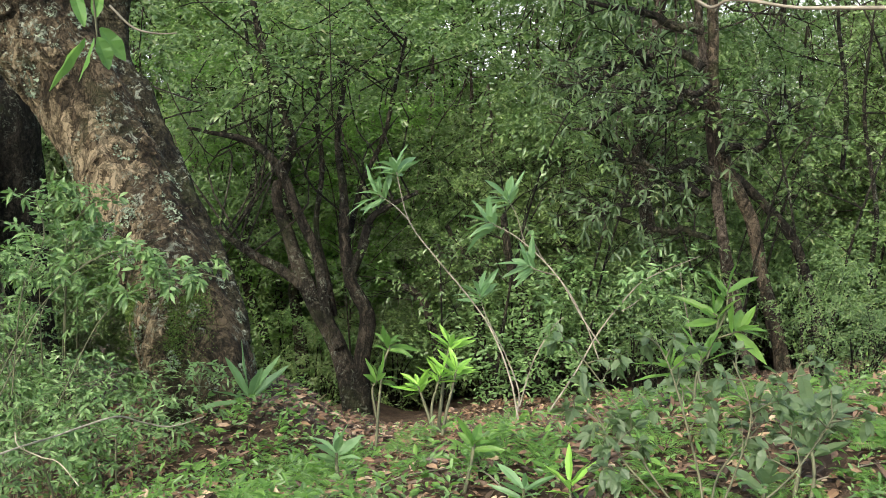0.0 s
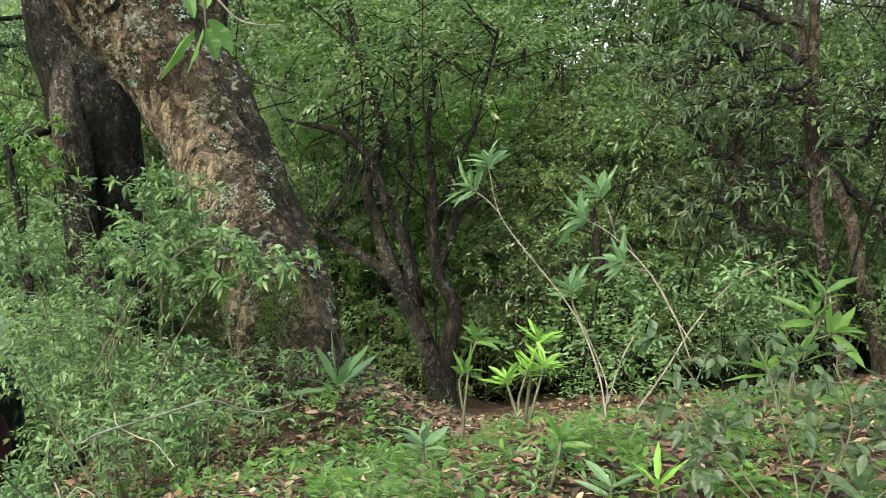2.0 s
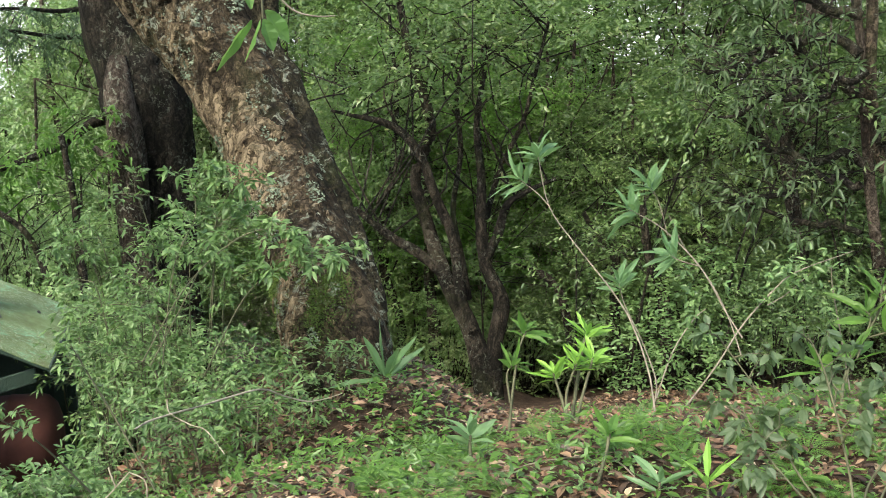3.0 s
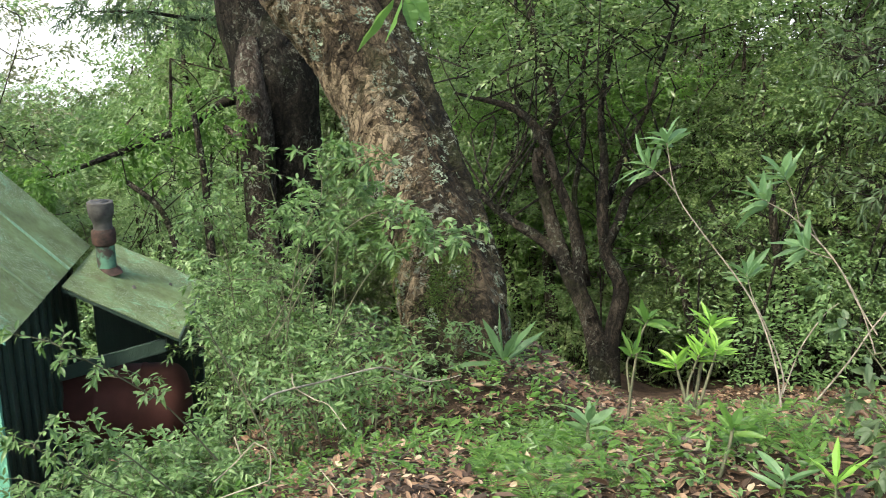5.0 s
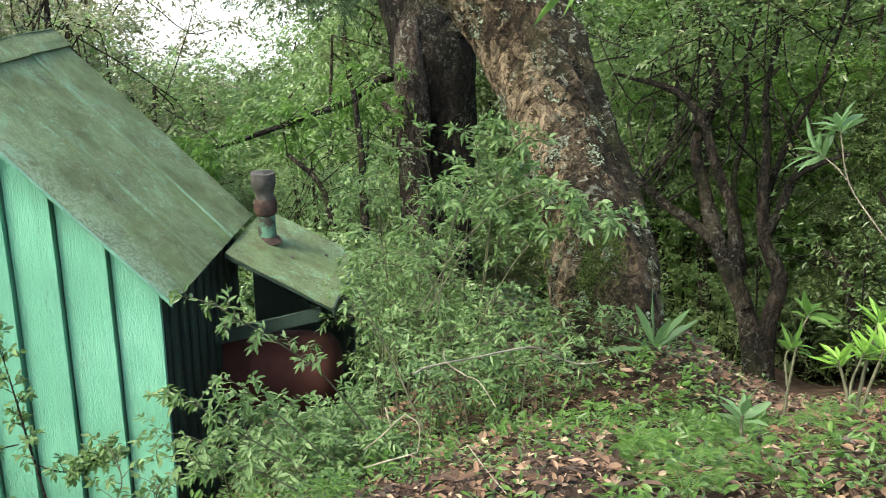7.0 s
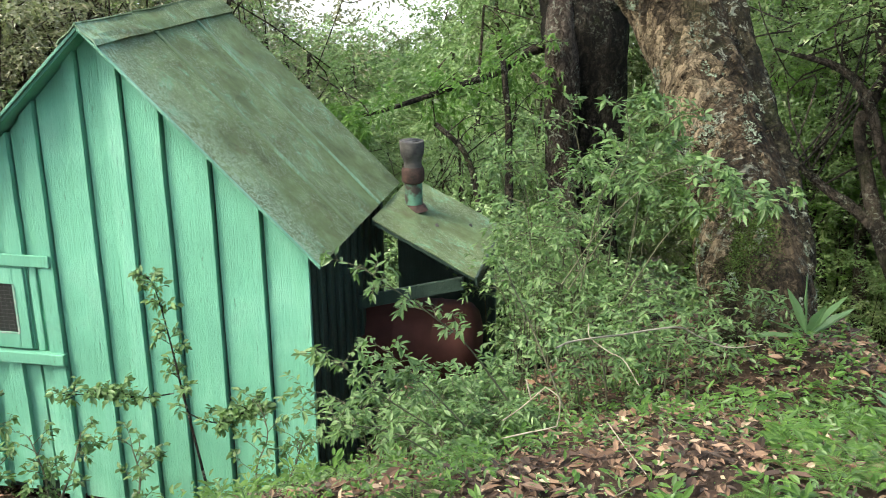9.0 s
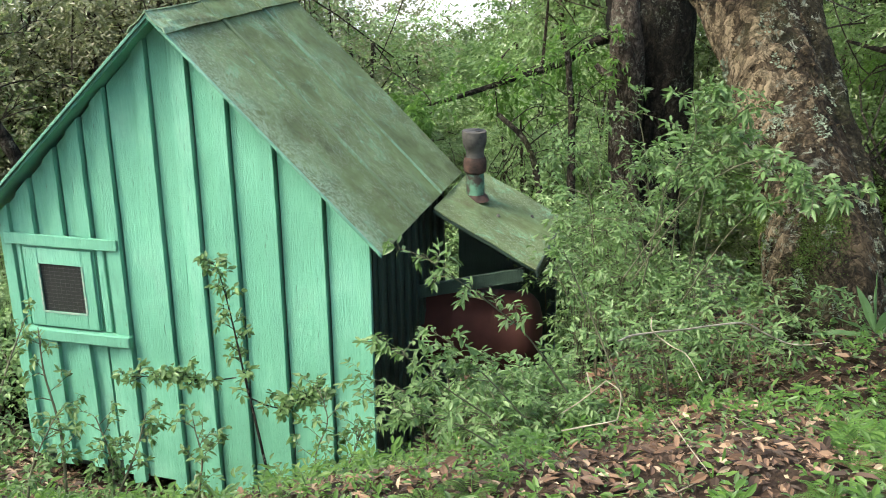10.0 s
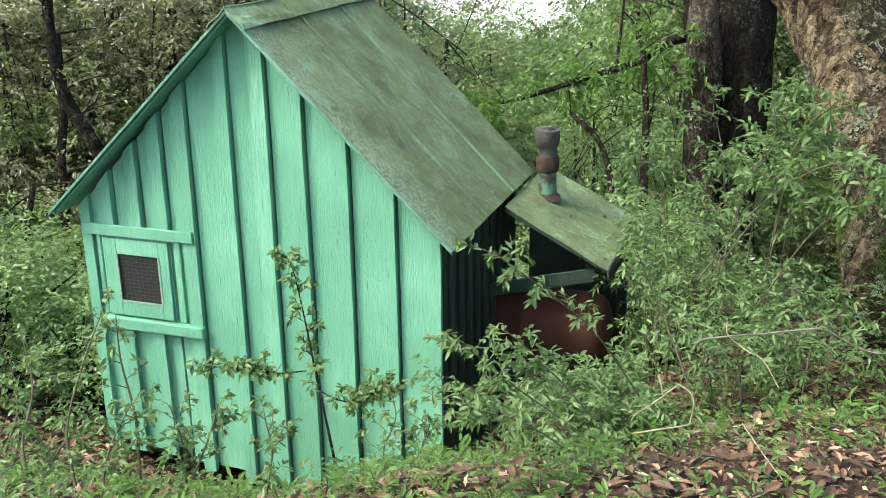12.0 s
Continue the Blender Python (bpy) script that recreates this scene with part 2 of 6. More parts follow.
SOOT = k.finish(k.ramp(k.noise(9, 5), [(0.35, (0.022, 0.021, 0.019)), (0.65, (0.085, 0.082, 0.070))]), 0.8, k.noise(50), 0.5, 0.005)
k = Nodes("window_glass_dark")
GLASS = k.finish((0.032, 0.035, 0.031), 0.2, spec=0.5)
k = Nodes("wire_mesh_steel")
WIRE = k.finish((0.055, 0.06, 0.052), 0.7)
k = Nodes("pale_putty")
PUTTY = k.finish(k.ramp(k.noise(40, 4), [(0.35, (0.14, 0.30, 0.21)), (0.65, (0.32, 0.38, 0.30))]), 0.8)
# Mist brightness is put in as emission on a plain sheet.
k = Nodes("glowing_valley_mist")
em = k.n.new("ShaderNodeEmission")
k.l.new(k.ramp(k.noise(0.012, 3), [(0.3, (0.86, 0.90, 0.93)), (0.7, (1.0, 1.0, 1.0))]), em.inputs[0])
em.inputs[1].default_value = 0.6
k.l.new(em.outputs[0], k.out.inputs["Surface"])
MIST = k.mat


# ---------------------------------------------------------------- mesh helpers
def raw_mesh(name, verts, faces, smooth=False):
    """A mesh from numpy arrays; all faces have the same number of corners."""
    verts, faces = np.asarray(verts, np.float32), np.asarray(faces, np.int32)
    me = bpy.data.meshes.new(name)
    n, c = faces.shape
    me.vertices.add(len(verts))
    me.vertices.foreach_set("co", verts.ravel())
    me.loops.add(n * c)
    me.loops.foreach_set("vertex_index", faces.ravel())
    me.polygons.add(n)
    me.polygons.foreach_set("loop_start", np.arange(0, n * c, c, dtype=np.int32))
    me.polygons.foreach_set("use_smooth", np.full(n, smooth))
    me.update(calc_edges=True)
    return me


def part(name, data, material, parent, label=""):
    """Links a bmesh or a mesh as one mesh object under a thing or a part."""
    if isinstance(data, bmesh.types.BMesh):
        me = bpy.data.meshes.new(name)
        data.to_mesh(me)
        data.free()
        data = me
    if not data.materials:
        data.materials.append(material)
    ob = new(name, data)
    ob.parent = parent
    return tagged(ob, label) if label else ob


def thing(name, label, category, at=None, group="", kind=""):
    ob = new(name)
    if at is not None:
        ob.matrix_world = at
    return tagged(ob, label, category, group, kind)


def joined(pieces):
    """One vertex and one face array from several."""
    vs, fs, o = [], [], 0
    for v, f in pieces:
        vs.append(v)
        fs.append(np.asarray(f) + o)
        o += len(v)
    return np.concatenate(vs), np.concatenate(fs)


def curve_points(ctrl, n):
    """A smooth line through control rows (Catmull-Rom), any number of columns."""
    c = np.asarray(ctrl, float)
    c = np.vstack([2 * c[0] - c[1], c, 2 * c[-1] - c[-2]])
    t = np.linspace(0, len(c) - 3 - 1e-6, n)
    i = t.astype(int)
    u = (t - i)[:, None]
    p0, p1, p2, p3 = c[i], c[i + 1], c[i + 2], c[i + 3]
    return 0.5 * (2 * p1 + (p2 - p0) * u + (2 * p0 - 5 * p1 + 4 * p2 - p3) * u ** 2 + (3 * p1 - p0 - 3 * p2 + p3) * u ** 3)


def tube(ctrl, n=24, sides=8, rough=0.0, seed=0, lumps=1.0):
    """A tapering limb along rows of x, y, z, radius, with an uneven skin."""
    p = curve_points(ctrl, n)
    rng = np.random.RandomState(seed)
    d = np.gradient(p[:, :3], axis=0)
    d /= np.linalg.norm(d, axis=1, keepdims=True) + 1e-9
    ref = np.where(np.abs(d[:, 2:3]) > 0.9, [[1.0, 0, 0]], [[0, 0, 1.0]])
    a = np.cross(d, ref)
    a /= np.linalg.norm(a, axis=1, keepdims=True)
    b = np.cross(d, a)
    th = np.linspace(0, 2 * np.pi, sides, endpoint=False)
    r = np.maximum(p[:, 3], 0.0008)[:, None] * np.ones(sides)
    if rough:
        s = np.linspace(0, n * 0.25 * lumps, n)[:, None]
        for m, w in ((2, 1.0), (3, 0.8), (5, 0.5), (9, 0.35), (14, 0.3)):
            ph = rng.rand(3) * 6.28
            r = r * (1 + rough * w * np.sin(m * th[None] + ph[0] + 1.5 * np.sin(s * 0.31 * m ** 0.5 + ph[1])) * np.sin(s * (0.25 + 0.08 * m) + ph[2]))
    v = p[:, None, :3] + r[..., None] * (np.cos(th)[None, :, None] * a[:, None] + np.sin(th)[None, :, None] * b[:, None])
    v = v.reshape(-1, 3)
    i, j = np.meshgrid(np.arange(n - 1), np.arange(sides), indexing="ij")
    j2 = (j + 1) % sides
    f = np.stack([i * sides + j, i * sides + j2, (i + 1) * sides + j2, (i + 1) * sides + j], -1).reshape(-1, 4)
    return v, f


def unit(v):
    return v / (np.linalg.norm(v, axis=-1, keepdims=True) + 1e-9)


def leaves(base, out, length, width, rng, fold=0.25, droop=0.3, fine=False, face=(0.0, 0.0, 1.0)):
    """Leaf blades from base points along directions: folded at the midrib and drooping to the tip."""
    n = len(base)
    out = unit(out)
    up = np.tile(face, (n, 1)) + rng.normal(0, 0.45, (n, 3))
    droop = (droop * rng.uniform(-0.4, 1.6, n))[:, None]
    side = unit(np.cross(out, up))
    nor = np.cross(side, out)
    ln = (length * rng.uniform(0.65, 1.2, n))[:, None]
    wd = (width * rng.uniform(0.75, 1.2, n))[:, None] * 0.5
    down = np.array([0, 0, -1.0]) * ln * droop
    tip = base + out * ln + down
    if fine == "smooth":
        m = 9
        u = np.linspace(0.02, 1, m)
        w = np.sin(np.pi * u ** 0.85) ** 0.8
        w[-1] = 0.02
        spine = base[:, None] + out[:, None] * ln[:, None] * u[None, :, None] + down[:, None] * (u ** 2)[None, :, None]
        edge = side[:, None] * wd[:, None] * w[None, :, None]
        rise = nor[:, None] * wd[:, None] * (w * fold)[None, :, None] * (1 + 0.35 * np.sin(u * 14))[None, :, None]
        v = np.stack([spine + edge + rise, spine, spine - edge + rise], 2).reshape(-1, 3)
        f = []
        for i in range(m - 1):
            q = i * 3
            f += [(q, q + 1, q + 4, q + 3), (q + 1, q + 2, q + 5, q + 4)]
        f = (np.arange(n)[:, None, None] * (3 * m) + np.array(f)[None]).reshape(-1, 4)
        return v, f
    if not fine:
        mid = base + out * ln * 0.45 + down * 0.2
        v = np.stack([base, mid + side * wd + nor * wd * fold, tip, mid - side * wd + nor * wd * fold], 1).reshape(-1, 3)
        o = np.arange(n)[:, None] * 4
        f = np.concatenate([o + [0, 1, 2], o + [0, 2, 3]])
        return v, f
    m1, m2 = base + out * ln * 0.33 + down * 0.10, base + out * ln * 0.68 + down * 0.42
    lift = nor * wd * fold
    v = np.stack([base, m1 + side * wd * 0.9 + lift, m2 + side * wd * 0.85 + lift, tip,
                  m2 - side * wd * 0.85 + lift, m1 - side * wd * 0.9 + lift, m1, m2], 1).reshape(-1, 3)
    o = np.arange(n)[:, None] * 8
    f = np.concatenate([o + t for t in ([0, 1, 6], [1, 2, 7], [1, 7, 6], [2, 3, 7], [3, 4, 7], [4, 5, 6], [4, 6, 7], [5, 0, 6])])
    return v, f


def lattice_noise(p, seed=0):
    """Smooth noise from 0 to 1 at points p."""
    p = np.asarray(p, float)
    i = np.floor(p).astype(np.int64)
    u = p - i
    u = u * u * (3 - 2 * u)
    out = 0.0
    for dx in (0, 1):
        for dy in (0, 1):
            for dz in (0, 1):
                g = ((i[:, 0] + dx) * 73856093) ^ ((i[:, 1] + dy) * 19349663) ^ ((i[:, 2] + dz) * 83492791) ^ (seed * 2654435761)
                g = (g ^ (g >> 13)) * 1274126177 & 0x7FFFFFFF
                r = (g ^ (g >> 16)) % 65536 / 65535.0
                out = out + r * np.where(dx, u[:, 0], 1 - u[:, 0]) * np.where(dy, u[:, 1], 1 - u[:, 1]) * np.where(dz, u[:, 2], 1 - u[:, 2])
    return out


def rugged(p, scale, octaves=4, seed=0):
    return sum(lattice_noise(np.asarray(p) * scale * 2 ** o, seed + o) * 0.5 ** o for o in range(octaves)) / sum(0.5 ** o for o in range(octaves))


def height(x, y):
    """The forest floor: a level bank that breaks off downhill, a hollow cut for the hut."""
    x, y = np.asarray(x, float), np.asarray(y, float)
    s = -0.6 * np.minimum(x, 0) - 0.3 * np.maximum(x, 0) + 0.8 * y
    z = 0.03 - 0.47 * np.logaddexp(0, (s - 3.25) * 2.2) / 2.2
    z = z - 0.36 / (1 + np.exp(-6.0 * (s - 3.52))) / (1 + np.exp(-7.0 * (x + 0.72)))
    z = z + 0.30 * np.logaddexp(0, (s - 20.0) * 0.5) / 0.5
    z = z + 0.52 * np.exp(-((x + 1.75) ** 2 + (y - 5.9) ** 2) / 1.3)
    z = z +0.193 * np.exp(-((x + 0.98) ** 2 + (y - 4.91) ** 2) / 0.25) -0.022 * np.exp(-((x + 1.32) ** 2 + (y - 5.34) ** 2) / 0.25)
    z = z - 0.75 * np.exp(-((x + 4.4) ** 2 + (y - 3.6) ** 2) / 4.5)
    z = z + 0.05 * np.sin(1.7 * x + 0.6) * np.sin(1.4 * y + 1.1) + 0.025 * np.sin(4.3 * x + 2.0 * y) + 0.02 * np.sin(6.1 * y - 2.7 * x)
    return z


# ---------------------------------------------------------------- ground and distance
def build_ground():
    u = np.linspace(-1, 1, 210)
    gx = 0.0 + 9 * np.sinh(u * 3.9) / np.sinh(1.3)
    gy = 4.0 + 9 * np.sinh(u * 3.9) / np.sinh(1.3)
    x, y = np.meshgrid(gx, gy, indexing="ij")
    v = np.stack([x, y, height(x, y)], -1).reshape(-1, 3)
    n = len(u)
    i, j = np.meshgrid(np.arange(n - 1), np.arange(n - 1), indexing="ij")
    f = np.stack([i * n + j, (i + 1) * n + j, (i + 1) * n + j + 1, i * n + j + 1], -1).reshape(-1, 4)
    ob = new("ground", raw_mesh("ground", v, f, True))
    ob.data.materials.append(SOIL)
    tagged(ob, "dark brown forest soil sloping down through the trees", "ground", kind="structure")


build_ground()


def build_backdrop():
    # added curved sheet that glows in place of the bright distance
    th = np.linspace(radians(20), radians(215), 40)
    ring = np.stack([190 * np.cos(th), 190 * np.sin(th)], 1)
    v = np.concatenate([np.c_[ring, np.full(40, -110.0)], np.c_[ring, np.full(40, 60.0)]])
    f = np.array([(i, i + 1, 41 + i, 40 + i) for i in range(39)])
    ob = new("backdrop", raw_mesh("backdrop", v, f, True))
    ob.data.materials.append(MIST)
    tagged(ob, "glowing white backdrop for the bright mist behind the forest", "sky", kind="structure")


build_backdrop()


# ---------------------------------------------------------------- trees
def crown_points(center, size, clumps, rng, flat=0.75):
    """Uneven clump centres inside an ellipsoid, thicker towards its skin."""
    d = unit(rng.normal(0, 1, (clumps, 3)))
    r = rng.uniform(0.15, 1.0, clumps) ** 0.6 * (1 + 0.25 * np.sin(3 * d[:, 0] + 5 * d[:, 1]))
    return np.asarray(center) + d * r[:, None] * np.asarray(size)


def sprays(at, way, per, reach, length, width, rng, fine=False, droop=0.3):
    """Leafy twigs: leaves in two rows along each twig, turning forward to its end."""
    n = len(at)
    way = unit(way)
    u = np.linspace(0.08, 1, per)
    side = unit(np.cross(way, [0, 0, 1.0]) + 1e-6)
    far = reach * rng.uniform(0.55, 1.3, n)[:, None] * u
    base = at[:, None] + way[:, None] * far[..., None] - np.array([0, 0, 0.3]) * (far * u)[..., None] + rng.normal(0, 0.05 * reach, (n, per, 3))
    sg = np.where(np.arange(per) % 2, 1.0, -1.0) * (1.0 - 0.7 * u)
    out = way[:, None] * (0.35 + 0.55 * u)[None, :, None] + side[:, None] * sg[None, :, None] + rng.normal(0, 0.25, (n, per, 3))
    out[..., 2] -= 0.12
    return leaves(base.reshape(-1, 3), out.reshape(-1, 3), length, width, rng, 0.25, droop, fine)


def leafy_lumps(centers, size, count, per, reach, leaf, rng, fine=False, droop=0.3):
    """Tiers of foliage: on each centre a flat dome of leafy twigs that radiate outwards."""
    n = len(centers) * count
    c = np.repeat(centers, count, axis=0)
    big = np.repeat(rng.uniform(0.6, 1.3, len(centers)), count)[:, None] * size
    d = unit(rng.normal(0, 1, (n, 3)))
    d[:, 2] = np.abs(d[:, 2]) * 1.1 - 0.25
    at = c + d * big * np.array([1, 1, 0.5]) * rng.uniform(0.15, 0.85, n)[:, None]
    way = d * [1, 1, 0.45] + rng.normal(0, 0.25, (n, 3))
    return sprays(at, way, per, reach, leaf[0], leaf[1], rng, fine, droop)


def limb_set(base, centers, rng, r0, thin=0.006, n=10):
    """Curved branches from the trunk line out to clump centres."""
    out = []
    for q, c in enumerate(centers):
        b = base[rng.randint(len(base))]
        far = np.linalg.norm(c - b[:3])
        row = [(*b[:3], r0)]
        for t in (0.25, 0.5, 0.75):
            row.append((*(b[:3] * (1 - t) + c * t + rng.normal(0, 0.11, 3) * far + [0, 0, 0.15 * math.sin(3.1 * t)]), r0 * (1 - t) + thin * t))
        out.append(tube(row + [(*c, thin)], n + 4, 5, 0.05, q))
    return out


def forest_tree(name, label, trunk_ctrl, crown_center, crown_size, clumps, per, leaf, leaf_mat, bark, seed, spread=0.55, group="forest trees", limbs=26, reach=0.36, count=18, fine=False):
    rng = np.random.RandomState(seed)
    tree = thing(name, label, "tree", group=group)
    p = curve_points(trunk_ctrl, 30)
    cs = crown_points(crown_center, crown_size, clumps, rng)
    part("trunk", raw_mesh("trunk", *tube(trunk_ctrl, 40, 12, 0.06, seed), True), bark, tree)
    part("branching", raw_mesh("branching", *joined(limb_set(p[10:], cs[:limbs], rng, max(p[15, 3] * 0.2, 0.011))), True), bark, tree)
    part("crown", raw_mesh("crown", *leafy_lumps(cs, spread, count, per, reach, leaf, rng, fine)), leaf_mat, tree)
    return tree


# the great leaning oak
LINES = {}


def skin_point(ctrl, along, turn, lift=1.0):
    """A point on a limb's skin and the way outwards there."""
    p = LINES.setdefault(id(ctrl), curve_points(ctrl, 101))
    i = int(round(along * 100))
    d = unit(p[min(i + 1, 100), :3] - p[max(i - 1, 0), :3])
    a = unit(np.cross(d, [0, 0, 1.0]) if abs(d[2]) < 0.9 else np.cross(d, [1.0, 0, 0]))
    b = np.cross(d, a)
    o = math.cos(turn) * a + math.sin(turn) * b
    return p[i, :3] + o * p[i, 3] * lift, o, d


def rosette_patch(at, way, size, rng, thick=0.012, lobes=26):
    """A crust of lichen: many small lobes on the bark."""
    ref = unit(np.cross(way, [0.3, 0.2, 1.0]))
    ref2 = np.cross(way, ref)
    n = lobes
    r = size * np.sqrt(rng.rand(n))
    th = rng.uniform(0, 6.28, n)
    base = at + (np.cos(th) * r)[:, None] * ref + (np.sin(th) * r)[:, None] * ref2 + way * thick * 0.3
    out = unit(np.cos(th)[:, None] * ref + np.sin(th)[:, None] * ref2 + way * rng.uniform(0.0, 0.25, n)[:, None])
    return leaves(base, out, size * 0.28, size * 0.3, rng, 0.3, 0.0, False)


k = Nodes("pale_lichen")
LICHEN = k.finish(k.ramp(k.island(), [(0.0, (0.09, 0.12, 0.075)), (1.0, (0.20, 0.235, 0.16))]), 0.9)
k = Nodes("green_moss")
MOSS = k.finish(k.ramp(k.island(), [(0.0, (0.045, 0.075, 0.014)), (0.7, (0.085, 0.135, 0.026)), (1.0, (0.13, 0.19, 0.04))]), 0.95)

OAK = [(-1.28, 5.29, -0.82, 0.427), (-1.3, 5.31, -0.62, 0.349), (-1.33, 5.38, -0.48, 0.298), (-1.37, 5.47, -0.32, 0.29), (-1.47, 5.65, -0.14, 0.296), (-1.57, 5.81, 0.03, 0.285), (-1.7, 6.04, 0.2, 0.268), (-1.86, 6.25, 0.39, 0.268), (-2.01, 6.44, 0.59, 0.273), (-2.18, 6.63, 0.81, 0.285), (-2.34, 6.76, 1.04, 0.303), (-2.53, 6.88, 1.28, 0.331), (-2.68, 6.98, 1.5, 0.376), (-2.84, 6.98, 1.8, 0.409)]
OAK_LIMB = [(-1.15, 5.56, -0.25, 0.059), (-1.21, 5.69, -0.12, 0.08), (-1.32, 5.85, 0.04, 0.095), (-1.45, 6.08, 0.21, 0.101), (-1.61, 6.3, 0.4, 0.108), (-1.75, 6.5, 0.6, 0.111), (-1.9, 6.69, 0.81, 0.114), (-2.05, 6.82, 1.03, 0.125), (-2.12, 6.87, 1.12, 0.114), (-2.2, 6.97, 1.28, 0.111), (-2.23, 7.11, 1.5, 0.118), (-2.21, 7.17, 1.8, 0.123)]
OAK.insert(0, (OAK[0][0], OAK[0][1] + 0.1, OAK[0][2] - 0.9, OAK[0][3] * 1.1))


def build_great_oak():
    tree = thing("leaning_oak", "thick leaning oak trunk with flaking brown bark, lichen and moss", "tree")
    rng = np.random.RandomState(12)

    def barked(ctrl, n, sides, seed, rough, lit_side_bias, deep):
        """A trunk with raised bark plates: the plates and the bare bark between them."""
        v, f = tube(ctrl, n, sides, rough, seed, 78.0 / n)
        axis = np.repeat(curve_points(ctrl, n)[:, :3], sides, axis=0)
        way = unit(v - axis)
        q = v * np.array([1, 1, 0.42])
        warp = np.stack([rugged(v, 5, 2, 3 + w) for w in range(3)], 1) * 0.16
        plate = rugged(q + warp, 17, 5, 11)
        wide = rugged(v, 1.6, 2, 31)
        # bias gathers tan plates on the left, putting its lit face into colour
        mask = plate + (wide - 0.5) * 0.35 + lit_side_bias * (way @ np.array([-1.0, 0.10, 0.1]))
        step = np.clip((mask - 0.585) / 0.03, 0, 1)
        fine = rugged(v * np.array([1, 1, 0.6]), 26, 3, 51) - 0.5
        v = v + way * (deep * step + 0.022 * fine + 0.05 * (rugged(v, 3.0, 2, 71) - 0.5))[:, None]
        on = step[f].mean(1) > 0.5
        return v, f, on

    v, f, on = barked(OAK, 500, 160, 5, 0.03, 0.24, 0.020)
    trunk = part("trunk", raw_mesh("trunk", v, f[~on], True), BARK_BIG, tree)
    part("bark_crust", raw_mesh("bark_crust", v, f[on], True), BARK_TAN, trunk, "tan flaking outer bark, gathered on the lit side")
    v, f, on = barked(OAK_LIMB, 260, 60, 6, 0.06, 0.03, 0.007)
    limb = part("limb", raw_mesh("limb", v, f, True), BARK_LIMB, tree, "dark mossy limb forking from the trunk")
    for q in range(150):
        p, o, d = skin_point(OAK, rng.uniform(0.22, 0.92), rng.uniform(0, 6.28), 1.03)
        part("lichen", raw_mesh("lichen", *rosette_patch(p, o, rng.uniform(0.015, 0.07), rng, 0.006, 70)), LICHEN, trunk, "pale grey-green lichen")
    e = Vector((0, 0, 1.7))
    spot = np.array((-1.7, 5.61, 0.02))
    part("lichen", raw_mesh("lichen", *rosette_patch(spot, unit(np.array(e) - spot), 0.055, rng, 0.02, 60)), LICHEN, trunk, "large round lichen patch")
    # moss cushions at the foot
    for t, u, size in ((0.375, 2.75, 0.13), (0.36, 3.0, 0.12), (0.38, 4.0, 0.13), (0.36, 4.3, 0.16), (0.34, 4.6, 0.14), (0.30, 4.1, 0.12), (0.385, 3.5, 0.08)):
        n = 2400
        pts, ways = [], []
        for q in range(n):
            p, o, d = skin_point(OAK, min(max(t + rng.normal(0, size * 0.18), 0.02), 0.9), u + rng.normal(0, 0.20), 1.015)
            pts.append(p + d * rng.uniform(-0.045, 0.045))
            ways.append(o + rng.normal(0, 0.5, 3))
        part("moss", raw_mesh("moss", *leaves(np.array(pts), np.array(ways), 0.015, 0.006, rng, 0.2, 0.2)), MOSS, trunk, "dark green moss cushion")


build_great_oak()


def arching(x, y, top, rng, lean=0.28, r=0.0055):
    """A stem from the ground that arches over."""
    z = float(height(x, y))
    t = rng.uniform(0, 6.28)
    dx, dy = math.cos(t) * lean * top, math.sin(t) * lean * top
    return [(x, y, z - 0.05, r), (x + dx * 0.25, y + dy * 0.25, z + top * 0.5, r * 0.8), (x + dx * 0.7, y + dy * 0.7, z + top * 0.9, r * 0.5), (x + dx * 1.3, y + dy * 1.3, z + top * 0.95, r * 0.25)]


def twig_fan(start, way, length, rng, n=5, r=0.006):
    """A branchlet with side twigs: lines to hang leaves on, and their wood."""
    way = unit(np.asarray(way, float))
    end = np.asarray(start) + way * length + np.array([0, 0, -0.12 * length])
    mid = (np.asarray(start) + end) / 2 + rng.normal(0, 0.06, 3) * length + [0, 0, 0.08 * length]
    lines = [np.array([(*start, r), (*mid, r * 0.7), (*end, r * 0.3)])]
    for q in range(n):
        t = rng.uniform(0.25, 0.95)
        p = curve_points(lines[0], 21)[int(t * 20), :3]
        w = unit(way + rng.normal(0, 0.65, 3))
        l = length * rng.uniform(0.25, 0.5)
        lines.append(np.array([(*p, r * 0.5), (*(p + w * l * 0.5 + [0, 0, 0.02]), r * 0.4), (*(p + w * l + [0, 0, -0.1 * l]), r * 0.2)]))
    return lines


def leafed(lines, per, length, width, rng, droop=0.25, fine=True, first=0.2):
    """Alternate leaves along twigs, with a tuft at each end."""
    base, out = [], []
    for ln in lines:
        p = curve_points(ln, per)
        d = unit(np.gradient(p[:, :3], axis=0))
        side = unit(np.cross(d, [0, 0, 1.0]) + 1e-6)
        sg = np.where(np.arange(per) % 2, 1, -1)[:, None]
        o = unit(d * 0.55 + side * sg * 0.8 + rng.normal(0, 0.25, (per, 3)))
        keep = np.linspace(0, 1, per) >= first
        base.append(p[keep, :3])
        out.append(o[keep])
        base.append(np.repeat(p[-1:, :3], 3, axis=0))
        out.append(unit(d[-1] + rng.normal(0, 0.45, (3, 3))))
    return leaves(np.concatenate(base), np.concatenate(out), length, width, rng, 0.25, droop, fine)


